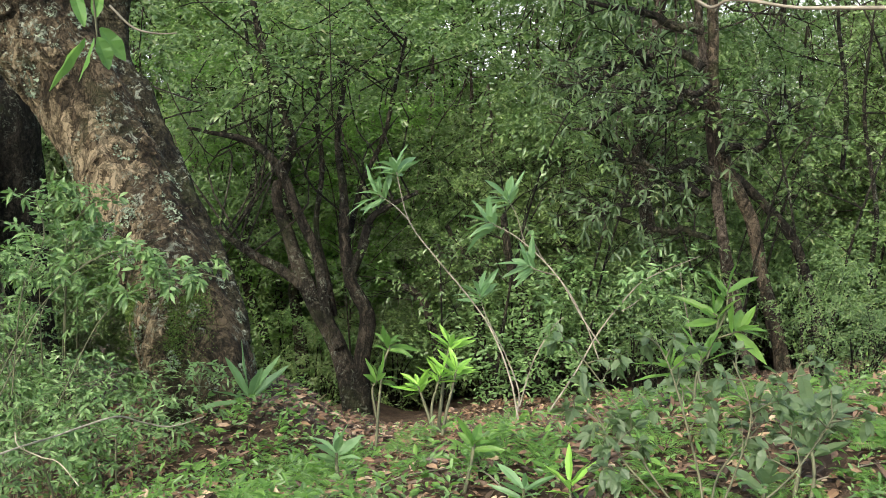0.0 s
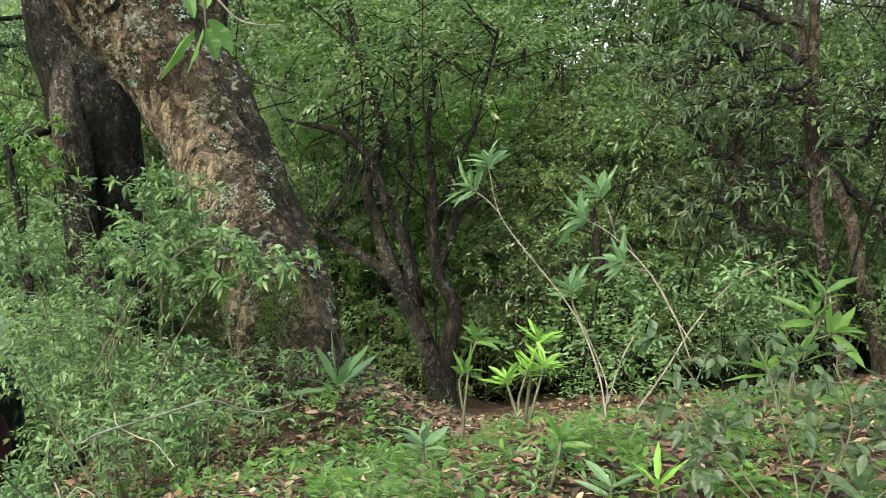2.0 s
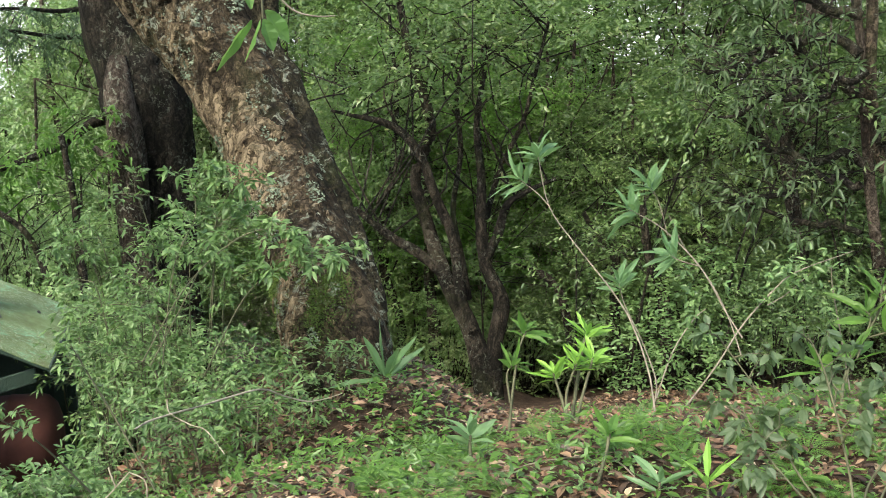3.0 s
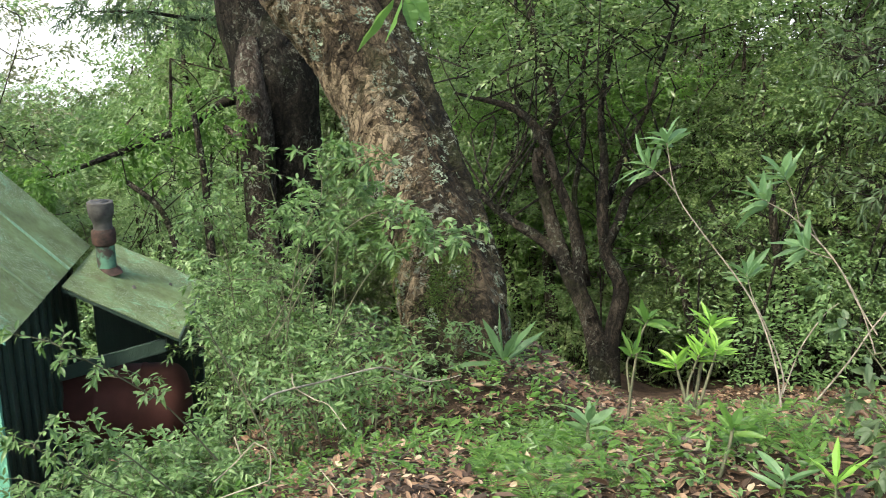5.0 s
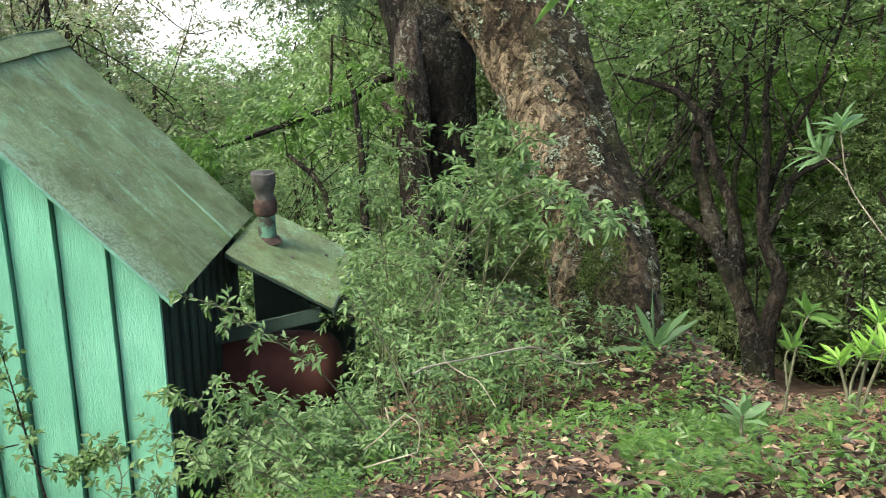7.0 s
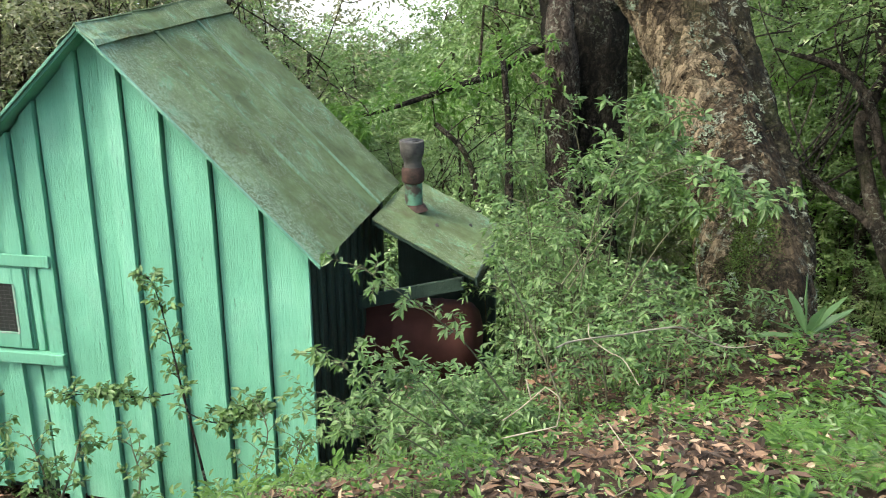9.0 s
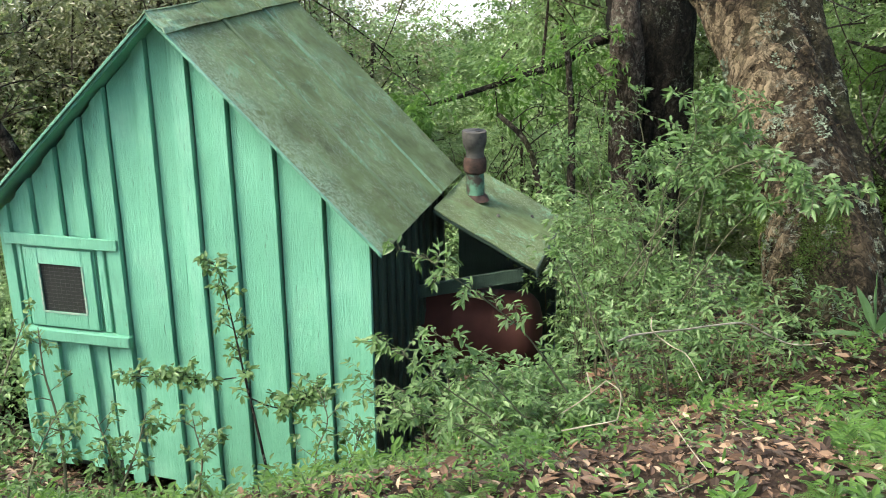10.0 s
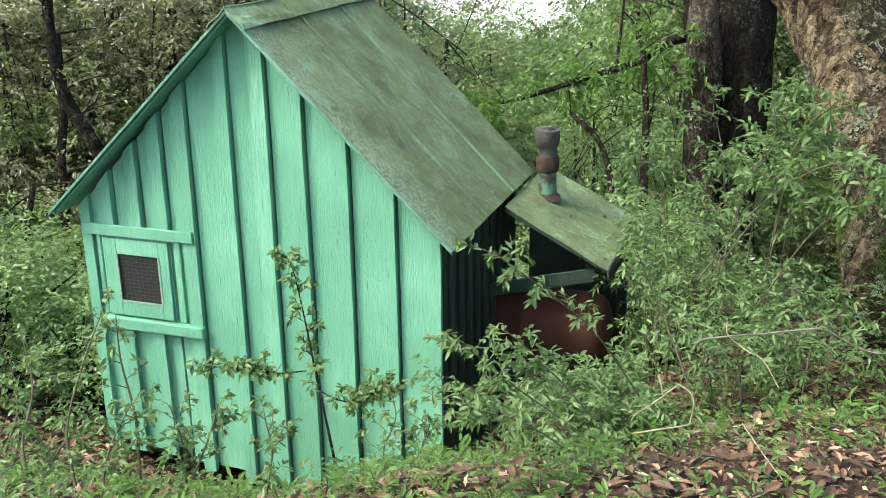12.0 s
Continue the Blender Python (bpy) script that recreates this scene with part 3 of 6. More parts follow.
def woody(name, label, category, stems, leaf_mat, wood, rng, leaf=(0.07, 0.022), per=11, fan=(7, 0.35, 4), group="", droop=0.25, first=0.25, foliage="foliage", fine=True, wood_sides=6):
    """A shrub or sapling: each stem a part with its twigs, leaves set along the twigs."""
    sh = thing(name, label, category, group=group)
    for s in stems:
        s = np.asarray(s, float)
        p = curve_points(s, 41)
        lines = []
        for q in range(fan[0]):
            i = int(40 * (first + (1 - first) * (q + rng.rand()) / fan[0]))
            i = min(i, 40)
            d = unit(p[min(i + 1, 40), :3] - p[max(i - 1, 0), :3])
            th = rng.uniform(0, 6.28)
            w = d * 0.5 + np.array([math.cos(th), math.sin(th), rng.uniform(-0.1, 0.5)])
            lines += twig_fan(p[i, :3], w, fan[1] * rng.uniform(0.6, 1.2), rng, fan[2], max(p[i, 3] * 0.5, 0.002))
        st = part("stem", raw_mesh("stem", *joined([tube(s, 24, wood_sides + 2, 0.03, 1)] + [tube(l, 6, 4) for l in lines]), True), wood, sh)
        if per:
            part(foliage, raw_mesh(foliage, *leafed(lines, per, leaf[0], leaf[1], rng, droop, fine)), leaf_mat, st)
    return sh


def build_dark_trees():
    rng = np.random.RandomState(77)
    tree = thing("dark_trunk_tree", "massive dark damp trunk with a swollen shoulder behind shrubs", "tree")
    main = [(-5.34, 12.84, -5.22, 0.62), (-5.38, 12.83, -4.18, 0.53), (-5.43, 12.81, -3.34, 0.484), (-5.48, 12.79, -2.53, 0.444), (-5.48, 12.78, -1.74, 0.422), (-5.45, 12.8, -0.9, 0.432), (-5.50, 12.77, -0.3, 0.52), (-5.56, 12.75, 0.21, 0.60), (-5.62, 12.72, 0.50, 0.58), (-5.78, 12.65, 0.84, 0.43), (-5.87, 12.61, 1.13, 0.372), (-5.91, 12.59, 1.47, 0.364), (-5.93, 12.58, 2.08, 0.342), (-5.94, 12.58, 3.2, 0.30)]
    fork = [(-5.35, 12.68, 0.20, 0.24), (-5.22, 12.58, 0.48, 0.20), (-5.14, 12.5, 0.62, 0.15), (-5.11, 12.46, 0.68, 0.10)]
    bough = [(-5.84, 12.67, -0.02, 0.107), (-6.01, 12.14, -0.04, 0.0668), (-6.25, 11.65, -0.27, 0.0508), (-6.63, 11.06, -0.43, 0.0355), (-7.14, 10.46, -0.63, 0.028), (-7.46, 9.97, -0.71, 0.0138)]
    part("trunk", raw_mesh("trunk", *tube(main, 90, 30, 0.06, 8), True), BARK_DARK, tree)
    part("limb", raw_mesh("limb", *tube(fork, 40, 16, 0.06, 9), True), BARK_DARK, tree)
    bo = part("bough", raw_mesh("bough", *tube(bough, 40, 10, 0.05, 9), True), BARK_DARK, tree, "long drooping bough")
    lines = []
    for p in np.repeat(curve_points(bough, 26)[4:], 2, axis=0):
        lines += twig_fan(p[:3], (rng.normal(), rng.normal(), rng.uniform(-1.2, 0.6)), 0.6, rng, 4, 0.006)
    part("foliage", raw_mesh("foliage", *leafed(lines, 10, 0.10, 0.042, rng, 0.5, False)), LEAF_FRESH, bo)
    slim = thing("slim_brown_tree", "slim brown trunk with rough bark beside a dark trunk", "tree")
    main = [(-5.48, 12.13, -4.86, 0.324), (-5.49, 12.13, -3.56, 0.258), (-5.52, 12.11, -2.47, 0.213), (-5.56, 12.09, -1.56, 0.194), (-5.57, 12.09, -0.91, 0.207), (-5.58, 12.08, -0.41, 0.213), (-5.6, 12.07, 0.01, 0.205), (-5.63, 12.10, 0.42, 0.175), (-5.65, 12.2, 0.76, 0.10)]
    stub = [(-5.61, 11.96, -0.53, 0.073), (-5.77, 11.88, -0.42, 0.051), (-5.89, 11.83, -0.3, 0.033)]
    part("trunk", raw_mesh("trunk", *tube(main, 70, 20, 0.06, 10), True), BARK_GREY, slim)
    part("branch_stub", raw_mesh("branch_stub", *tube(stub, 10, 8, 0.03, 10), True), BARK_GREY, slim)


build_dark_trees()


def build_crooked_tree():
    tree = thing("crooked_tree", "crooked multi-stemmed tree with dark sinuous bare stems", "tree")
    stems = [
        [(-0.89, 10.2, -3.08, 0.1636), (-0.95, 10.39, -2.64, 0.1299), (-1.12, 10.59, -2.07, 0.1011), (-1.43, 10.74, -1.51, 0.0866), (-1.66, 10.88, -0.88, 0.0674), (-1.79, 10.96, -0.4, 0.0577), (-1.63, 11.06, 0.05, 0.0577), (-1.72, 11.1, 0.49, 0.0529), (-1.88, 11.12, 0.97, 0.0433), (-1.97, 11.13, 1.49, 0.0337), (-2.01, 11.12, 1.95, 0.0241)],
        [(-0.86, 10.2, -3.08, 0.1347), (-0.88, 10.38, -2.67, 0.1155), (-0.88, 10.57, -2.19, 0.0914), (-0.82, 10.74, -1.73, 0.0818), (-1.0, 10.83, -1.37, 0.0722), (-1.07, 10.95, -0.9, 0.0577), (-1.08, 11.05, -0.42, 0.0433), (-1.14, 11.13, 0.13, 0.0337), (-1.06, 11.21, 0.72, 0.0241)],
        [(-1.02, 10.84, -1.31, 0.0577), (-0.89, 10.92, -1.05, 0.0529), (-0.79, 11.01, -0.72, 0.0433), (-0.58, 11.05, -0.57, 0.0289), (-0.27, 11.1, -0.43, 0.0192)],
        [(-1.46, 10.75, -1.45, 0.0626), (-1.73, 10.77, -1.23, 0.0529), (-2.0, 10.77, -1.07, 0.0481), (-2.25, 10.77, -0.89, 0.0385), (-2.43, 10.76, -0.73, 0.0241)],
        [(-1.11, 10.51, -2.01, 0.0572), (-1.27, 10.64, -1.57, 0.0477), (-1.36, 10.77, -1.04, 0.0572), (-1.57, 10.86, -0.56, 0.0525), (-1.71, 10.9, -0.2, 0.0477), (-1.9, 10.91, 0.05, 0.0477), (-2.11, 10.89, 0.18, 0.0382), (-2.4, 10.84, 0.25, 0.0238), (-2.68, 10.79, 0.32, 0.0143)],
        [(-1.21, 10.89, -1.78, 0.049), (-1.3, 11.03, -1.3, 0.0392), (-1.4, 11.13, -0.81, 0.0294), (-1.33, 11.26, -0.2, 0.0294), (-1.38, 11.34, 0.41, 0.0245), (-1.28, 11.41, 1.01, 0.0196)],
        [(-1.08, 11.11, -1.06, 0.0392), (-0.9, 11.27, -0.4, 0.0294), (-0.65, 11.38, 0.15, 0.0245), (-0.52, 11.44, 0.7, 0.0196), (-0.39, 11.48, 1.25, 0.0147)],
    ]
    for q, s in enumerate(stems):
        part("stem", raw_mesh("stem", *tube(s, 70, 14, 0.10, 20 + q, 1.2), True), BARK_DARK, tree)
    rng = np.random.RandomState(3)
    cs = crown_points((-1.41, 11.7, 1.06), (2.3, 1.6, 1.3), 46, rng)
    part("branching", raw_mesh("branching", *joined(limb_set(np.concatenate([curve_points(q, 30)[16:] for q in stems]), cs[:34], rng, 0.012)), True), BARK_DARK, tree)
    part("crown", raw_mesh("crown", *leafy_lumps(cs, 0.45, 15, 11, 0.34, (0.080, 0.031), rng, True)), LEAF_DARK, tree)
    slim = thing("slim_leaning_tree", "pair of slim dark trunks among the undergrowth", "tree", group="slim trunks")
    for q, s in enumerate(([(-1.83, 12.81, -3.65, 0.0917), (-1.9, 13.12, -2.81, 0.0841), (-2.0, 13.29, -2.23, 0.0688), (-2.03, 13.48, -1.5, 0.0535), (-2.14, 13.64, -0.61, 0.0459)], [(-2.1, 13.77, -3.88, 0.0737), (-2.15, 13.99, -3.28, 0.0655), (-2.07, 14.2, -2.67, 0.0573), (-1.98, 14.45, -1.81, 0.0491)])):
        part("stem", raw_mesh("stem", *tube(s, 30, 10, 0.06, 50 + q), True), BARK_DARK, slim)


build_crooked_tree()


def whorl(at, axis, n, length, width, rng, open_=1.0, droop=0.1, fine="smooth"):
    axis = unit(np.asarray(axis, float))
    a = unit(np.cross(axis, [0.31, 0.9, 0.2]))
    b = np.cross(axis, a)
    th = np.arange(n) * 2.4 + rng.rand()
    sp = open_ * np.linspace(1.1, 0.35, n)
    out = np.cos(th)[:, None] * a * sp[:, None] + np.sin(th)[:, None] * b * sp[:, None] + axis * rng.uniform(0.35, 0.7, n)[:, None]
    base = np.asarray(at) + axis * np.linspace(-0.25, 0.05, n)[:, None] * length
    return leaves(base, out, length, width, rng, 0.35, droop, fine)


def build_twin_tree():
    tree = thing("twin_stemmed_tree", "slender grey-brown tree with crossing stems and dark drooping branches", "tree")
    stems = [
        [(2.84, 8.64, -1.96, 0.079), (2.77, 8.8, -1.59, 0.0658), (2.69, 8.96, -1.22, 0.0614), (2.59, 9.13, -0.73, 0.0526), (2.5, 9.31, -0.08, 0.0483), (2.43, 9.41, 0.47, 0.0439), (2.38, 9.48, 0.98, 0.0395), (2.31, 9.52, 1.38, 0.0351), (2.25, 9.54, 1.92, 0.0307)],
        [(3.09, 8.56, -1.93, 0.079), (3.04, 8.73, -1.56, 0.0702), (2.99, 8.86, -1.24, 0.0658), (2.89, 9.02, -0.81, 0.057), (2.8, 9.17, -0.32, 0.057), (2.6, 9.31, 0.1, 0.0614), (2.46, 9.42, 0.63, 0.057), (2.44, 9.48, 1.13, 0.0483), (2.41, 9.5, 1.62, 0.0439), (2.41, 9.49, 2.01, 0.0351)],
        [(3.37, 8.77, -1.42, 0.0519), (3.32, 8.95, -0.94, 0.0476), (3.16, 9.13, -0.47, 0.0476), (2.97, 9.25, -0.23, 0.0432), (2.8, 9.33, -0.06, 0.0432), (2.68, 9.39, 0.06, 0.0389)],
    ]
    boughs = [
        [(2.34, 9.26, 0.74, 0.0367), (2.05, 9.34, 0.88, 0.0262), (1.75, 9.42, 1.08, 0.0236), (1.51, 9.46, 1.04, 0.0157), (1.26, 9.49, 0.95, 0.0105)],
        [(2.42, 9.16, 0.15, 0.0314), (2.07, 9.25, 0.19, 0.0262), (1.68, 9.32, 0.14, 0.021), (1.5, 9.39, 0.37, 0.0157), (1.37, 9.43, 0.55, 0.0105)],
        [(2.31, 9.19, 1.02, 0.0363), (1.97, 9.28, 1.16, 0.0259), (1.69, 9.33, 1.14, 0.0207), (1.4, 9.37, 0.94, 0.0156), (1.1, 9.4, 0.88, 0.0104)],
        [(2.28, 9.22, 1.34, 0.0311), (1.92, 9.3, 1.43, 0.0259), (1.57, 9.37, 1.55, 0.0207), (1.28, 9.41, 1.5, 0.0104)],
        [(2.5, 9.26, 0.29, 0.0265), (2.81, 9.19, 0.34, 0.0212), (2.98, 9.16, 0.53, 0.0159), (3.06, 9.15, 0.76, 0.0106)],
        [(2.37, 8.84, -0.45, 0.0205), (2.08, 8.94, -0.34, 0.0205), (1.7, 9.02, -0.34, 0.0154), (1.4, 9.09, -0.25, 0.0103)],
        [(2.34, 8.93, -0.06, 0.0257), (2.03, 9.02, -0.0, 0.0205), (1.74, 9.07, -0.06, 0.0154), (1.4, 9.09, -0.22, 0.0103)],
        [(2.27, 8.99, 0.92, 0.0254), (2.04, 9.03, 0.77, 0.0203), (1.81, 9.06, 0.67, 0.0203), (1.52, 9.12, 0.69, 0.0152), (1.18, 9.15, 0.51, 0.0102)],
    ]
    for q, s in enumerate(stems):
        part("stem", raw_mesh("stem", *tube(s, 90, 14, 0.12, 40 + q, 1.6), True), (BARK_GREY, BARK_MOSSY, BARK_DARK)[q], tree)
    rng = np.random.RandomState(4)
    for q, s in enumerate(boughs):
        s = curve_points(s, 11) * [1, 1, 1, 1.35] + np.c_[rng.normal(0, 0.035, (11, 3)), np.zeros(11)]
        lines, tufts = [], []
        for p in np.repeat(curve_points(s, 11)[2:], 2, axis=0):
            w = np.array([-0.5 + rng.normal() * 0.7, rng.normal() * 0.8, rng.uniform(-0.3, 0.7)])
            fan = twig_fan(p[:3], w, 0.42 * rng.uniform(0.6, 1.2), rng, 2, 0.008)
            lines += fan
            tufts += [whorl(l[-1, :3], l[-1, :3] - l[-2, :3], 6, 0.10, 0.026, rng, 1.3, 0.35, True) for l in fan[:2]]
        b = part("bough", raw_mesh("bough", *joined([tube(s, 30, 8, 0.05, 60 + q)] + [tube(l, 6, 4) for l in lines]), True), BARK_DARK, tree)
        part("foliage", raw_mesh("foliage", *joined(tufts)), LEAF_GREY, b)


build_twin_tree()


def stand_clear(a, d, reach):
    """Keeps the view free towards the trees that stand out singly."""
    w = math.degrees(reach / d)
    return not ((18 - w < a < 27 + w and d < 16.5) or (-1 - w < a < 13 + w and d < 13.0) or (-21 - w < a < -9 + w and d < 11.0) or (30 - w < a < 60 + w and d < 9.5) or (31 < a < 38.5 and d < 17))


def build_forest():
    """The trees of the slope: patterns set down many times, each with its own turn and size."""
    rng = np.random.RandomState(11)
    near, far = [], []
    for q, (mat, bark, label, trunk) in enumerate((
            (LEAF_DARK, BARK_DARK, "dark green forest tree with a thin trunk", 0.08),
            (LEAF_OLIVE, BARK_GREY, "olive-leaved oak with a thin grey trunk", 0.10),
            (LEAF_TREE, BARK_GREY, "light green broadleaved tree on the slope", 0.08),
            (LEAF_DARK, BARK_GREY, "tall dark green forest tree with a bare lower stem", 0.09),
            (LEAF_TAWNY, BARK_GREY, "oak with tawny grey-green leaves", 0.09),
            (LEAF_PALE_LIT, BARK_GREY, "broadleaved tree with open light put into its pale green", 0.07),
            (LEAF_FRESH, BARK_GREY, "fresh green tree deep in the wood", 0.07))):
        tr = [(0, 0, -0.6, trunk * 1.4), (0.15, 0.05, 1.2, trunk), (-0.15, 0.1, 2.6, trunk * 0.85), (0.1, 0, 4.6, trunk * 0.55), (0, 0, 6.6, 0.02)]
        low = 3.4 if q in (1, 2, 4, 5, 6) else 4.2
        near.append(forest_tree("forest_tree", label, tr, (0, 0, low), (2.0, 2.0, 3.2), 80, 12, (0.074, 0.031), mat, bark, 60 + q, 0.52, limbs=30, reach=0.36, count=20, fine=True))
        far.append(forest_tree("forest_tree", label, tr, (0, 0, low), (2.2, 2.2, 3.3), 66, 14, (0.092, 0.040), mat, bark, 80 + q, 0.62, limbs=18, reach=0.45, count=20))
    used = set()

    def stand(x, y, d, q, s, tall):
        pat = (near if d < 15.2 else far)[q]
        m = pose(x, y, float(height(x, y)), 0, 0, rng.uniform(0, 360))
        if pat in used:
            t = copy_thing(pat, m)
        else:
            t = pat
            used.add(pat)
            t.matrix_basis = m
        t.scale = (s, s, s * tall)

    made, n = 0, 42
    while made < n:
        a = rng.uniform(-30, 72)
        az = radians(a)
        d = 12 + 26 * (made / n) ** 1.15 + rng.uniform(-1, 1)
        if not stand_clear(a, d, 1.6):
            continue
        x, y = -d * math.sin(az), d * math.cos(az)
        q = (0, 3, 0, 1, 2)[rng.randint(5)] if a < 18 else ((1, 5, 2, 5)[rng.randint(4)] if a < 46 else (4, 4, 1, 2)[rng.randint(4)])
        s = rng.uniform(0.85, 1.25)
        tall = rng.uniform(0.9, 1.15)
        if (30 if d < 25 else 31) < a < (39.5 if d < 25 else 39):
            # the gap towards the valley: tops stay under the mist
            top = 1.7 - d * math.tan(radians(6.5)) - float(height(x, y))
            tall = min(tall, max(top, 1.2) / (6.9 * s))
        stand(x, y, d, q, s, tall)
        made += 1
    # young trees that fill the gaps between the older ones: bearing, distance, pattern, size
    for a, d, q, s in ((-25, 13.0, 2, 0.75), (-22, 14.5, 1, 0.9), (-19, 12.6, 2, 0.62), (-14, 13.4, 1, 0.7), (-9, 13.0, 2, 0.66), (-5, 14.6, 2, 0.85), (-1.5, 13.6, 1, 0.7), (-27, 15.5, 2, 0.95), (-11, 15.6, 2, 0.95),
                       (9.5, 18.2, 2, 1.1), (26.2, 22, 5, 1.15), (24, 19, 1, 1.1), (45.8, 22, 4, 1.2), (42.5, 20, 4, 1.0), (41.5, 22.5, 4, 1.25), (44, 25, 4, 1.35), (28.3, 23, 5, 1.2), (29.2, 26, 1, 1.3), (22.5, 24, 2, 1.3), (26, 25, 1, 1.35), (12, 25, 0, 1.4), (-14, 19, 0, 1.2), (-2.5, 12.8, 2, 0.62), (-7, 12.4, 2, 0.5), (10.5, 21, 0, 1.35), (13.5, 22.5, 3, 1.35), (7, 22, 0, 1.3), (16.5, 20, 3, 1.3), (3.5, 19, 2, 1.2), (45, 19, 4, 1.1), (48.5, 17, 4, 1.1), (52, 18, 4, 1.2), (57, 17.5, 4, 1.3), (62, 17, 4, 1.3), (12.5, 19.5, 0, 1.2), (6, 17.4, 2, 0.9), (15.5, 16.0, 2, 0.8), (29.5, 15.0, 5, 0.62), (31.5, 14.0, 5, 0.55), (33.5, 15.5, 5, 0.6), (35.5, 14.2, 5, 0.52), (37.5, 16.5, 5, 0.6),
                       (40.8, 14.5, 2, 0.8), (42.6, 12.8, 4, 0.8), (39.8, 18, 1, 1.0), (29.0, 17.5, 5, 1.0), (28.0, 20, 5, 1.2), (27.2, 15.5, 5, 0.7), (25.8, 16.5, 5, 0.75), (30.5, 13.0, 5, 0.55), (28.6, 14.0, 5, 0.6), (24.6, 14.8, 5, 0.6), (1, 20, 0, 1.4), (-7, 19, 1, 1.4), (4, 23, 0, 1.6), (-18, 13.4, 5, 0.8), (-20.5, 14.2, 5, 0.8), (-4.5, 13.0, 5, 0.6), (0.5, 14.5, 6, 0.8), (5.5, 14.5, 6, 0.8), (9.0, 15.0, 6, 0.85), (13.5, 14.8, 6, 0.8), (2.0, 16.0, 6, 0.95), (11.0, 17.0, 6, 1.0), (46.5, 14.0, 4, 0.95), (49.5, 13.0, 4, 0.9), (51, 15.5, 4, 1.1), (55, 16, 4, 1.1), (58, 15, 4, 1.1), (61, 15.5, 4, 1.2), (64, 12.5, 4, 0.9), (47.5, 16.5, 2, 1.1), (53.5, 12.4, 4, 0.8), (53, 14.2, 4, 0.85), (56, 13.0, 2, 0.75), (59.5, 13.6, 4, 0.95), (62, 12.4, 2, 0.7), (65, 14.0, 4, 0.9)):
        stand(-d * math.sin(radians(a)), d * math.cos(radians(a)), d, q, s, 1.35 if d > 18 else 1.0)
    for pat in near + far:
        if pat not in used:
            for o in (*pat.children_recursive, pat):
                bpy.data.objects.remove(o)


build_forest()


def build_understorey():
    """Bushes that fill the slope between the trunks."""
    rng = np.random.RandomState(21)
    near, far = [], []
    for mat, label in ((LEAF_DARK, "dark green bush under the trees"), (LEAF_SHRUB, "green bush with small leaves under the trees"), (LEAF_TREE, "light green bush on the slope"),
                       (LEAF_OLIVE, "olive green bush under the trees"), (LEAF_PALE_LIT, "bush with open light put into its pale green")):
        for pats, clumps, per, leaf in ((near, 26, 14, (0.058, 0.024)), (far, 22, 13, (0.075, 0.032))):
            b = thing("bush", label, "bush", group="bushes on the slope")
            cs = crown_points((0, 0, 0.9), (1.0, 1.0, 0.95), clumps, rng)
            st = [tube([(rng.normal(0, 0.1), rng.normal(0, 0.1), -0.15, 0.02), (*(c * 0.5 + rng.normal(0, 0.1, 3)), 0.012), (*c, 0.003)], 8, 5) for c in cs[:16]]
            part("branching", raw_mesh("branching", *joined(st), True), BARK_DARK, b)
            part("foliage", raw_mesh("foliage", *leafy_lumps(cs, 0.36, per, 10, 0.26, leaf, rng, pats is near)), mat, b)
            pats.append(b)
    used = set()
    spots = [(rng.uniform(25.5, 42), rng.uniform(9.5, 17), rng.choice([4, 2, 4])) for k in range(28)] + [(rng.uniform(0, 15), rng.uniform(13.5, 19), rng.choice([1, 2, 3])) for k in range(12)] + [(rng.uniform(-1, 15), rng.uniform(11.6, 15.5), rng.choice([1, 2, 2])) for k in range(12)] + [(rng.uniform(-28, -1), rng.uniform(10.6, 13.2), rng.choice([0, 0, 3])) for k in range(18)] + [(rng.uniform(50, 66), rng.uniform(10.5, 13), rng.choice([4, 2, 4])) for k in range(12)] + [(rng.uniform(57.5, 69), rng.uniform(7.4, 10.5), rng.choice([4, 2])) for k in range(12)]
    spots += [(rng.uniform(-24, -8), rng.uniform(6.2, 8.2), 0) for k in range(4)]
    for k in range(64 + len(spots)):
        a = rng.uniform(-30, 70)
        d = 8.2 + 20 * (min(k, 63) / 64) ** 1.3 + rng.uniform(-0.6, 0.6)
        if -2 < a < 16 and d < 12.5:
            d += 4
        if -22 < a < -8 and d < 11:
            d += 3
        if a > 16 and d < 10:
            d += 3.5 if a < 30 else 2.5
        q = rng.choice([0, 0, 1, 3]) if a < 20 else rng.choice([1, 2, 4, 2])
        if a > 44:
            d = max(d, 12.5) + 1.5
        if k >= 64:
            a, d, q = spots[k - 64]
        az = radians(a)
        x, y = -d * math.sin(az), d * math.cos(az)
        s = rng.uniform(0.55, 1.0) * (1 + 0.02 * d) * (0.6 if d < 8.3 and a < 15 else 1.0)
        m = pose(x, y, float(height(x, y)), 0, 0, rng.uniform(0, 360))
        pat = (near if d < 11.2 else far)[q]
        t = copy_thing(pat, m) if pat in used else pat
        used.add(pat)
        t.matrix_basis = m
        t.scale = (s, s, s * rng.uniform(0.75, 1.2))
    for pat in near + far:
        if pat not in used:
            for o in (*pat.children_recursive, pat):
                bpy.data.objects.remove(o)


build_understorey()


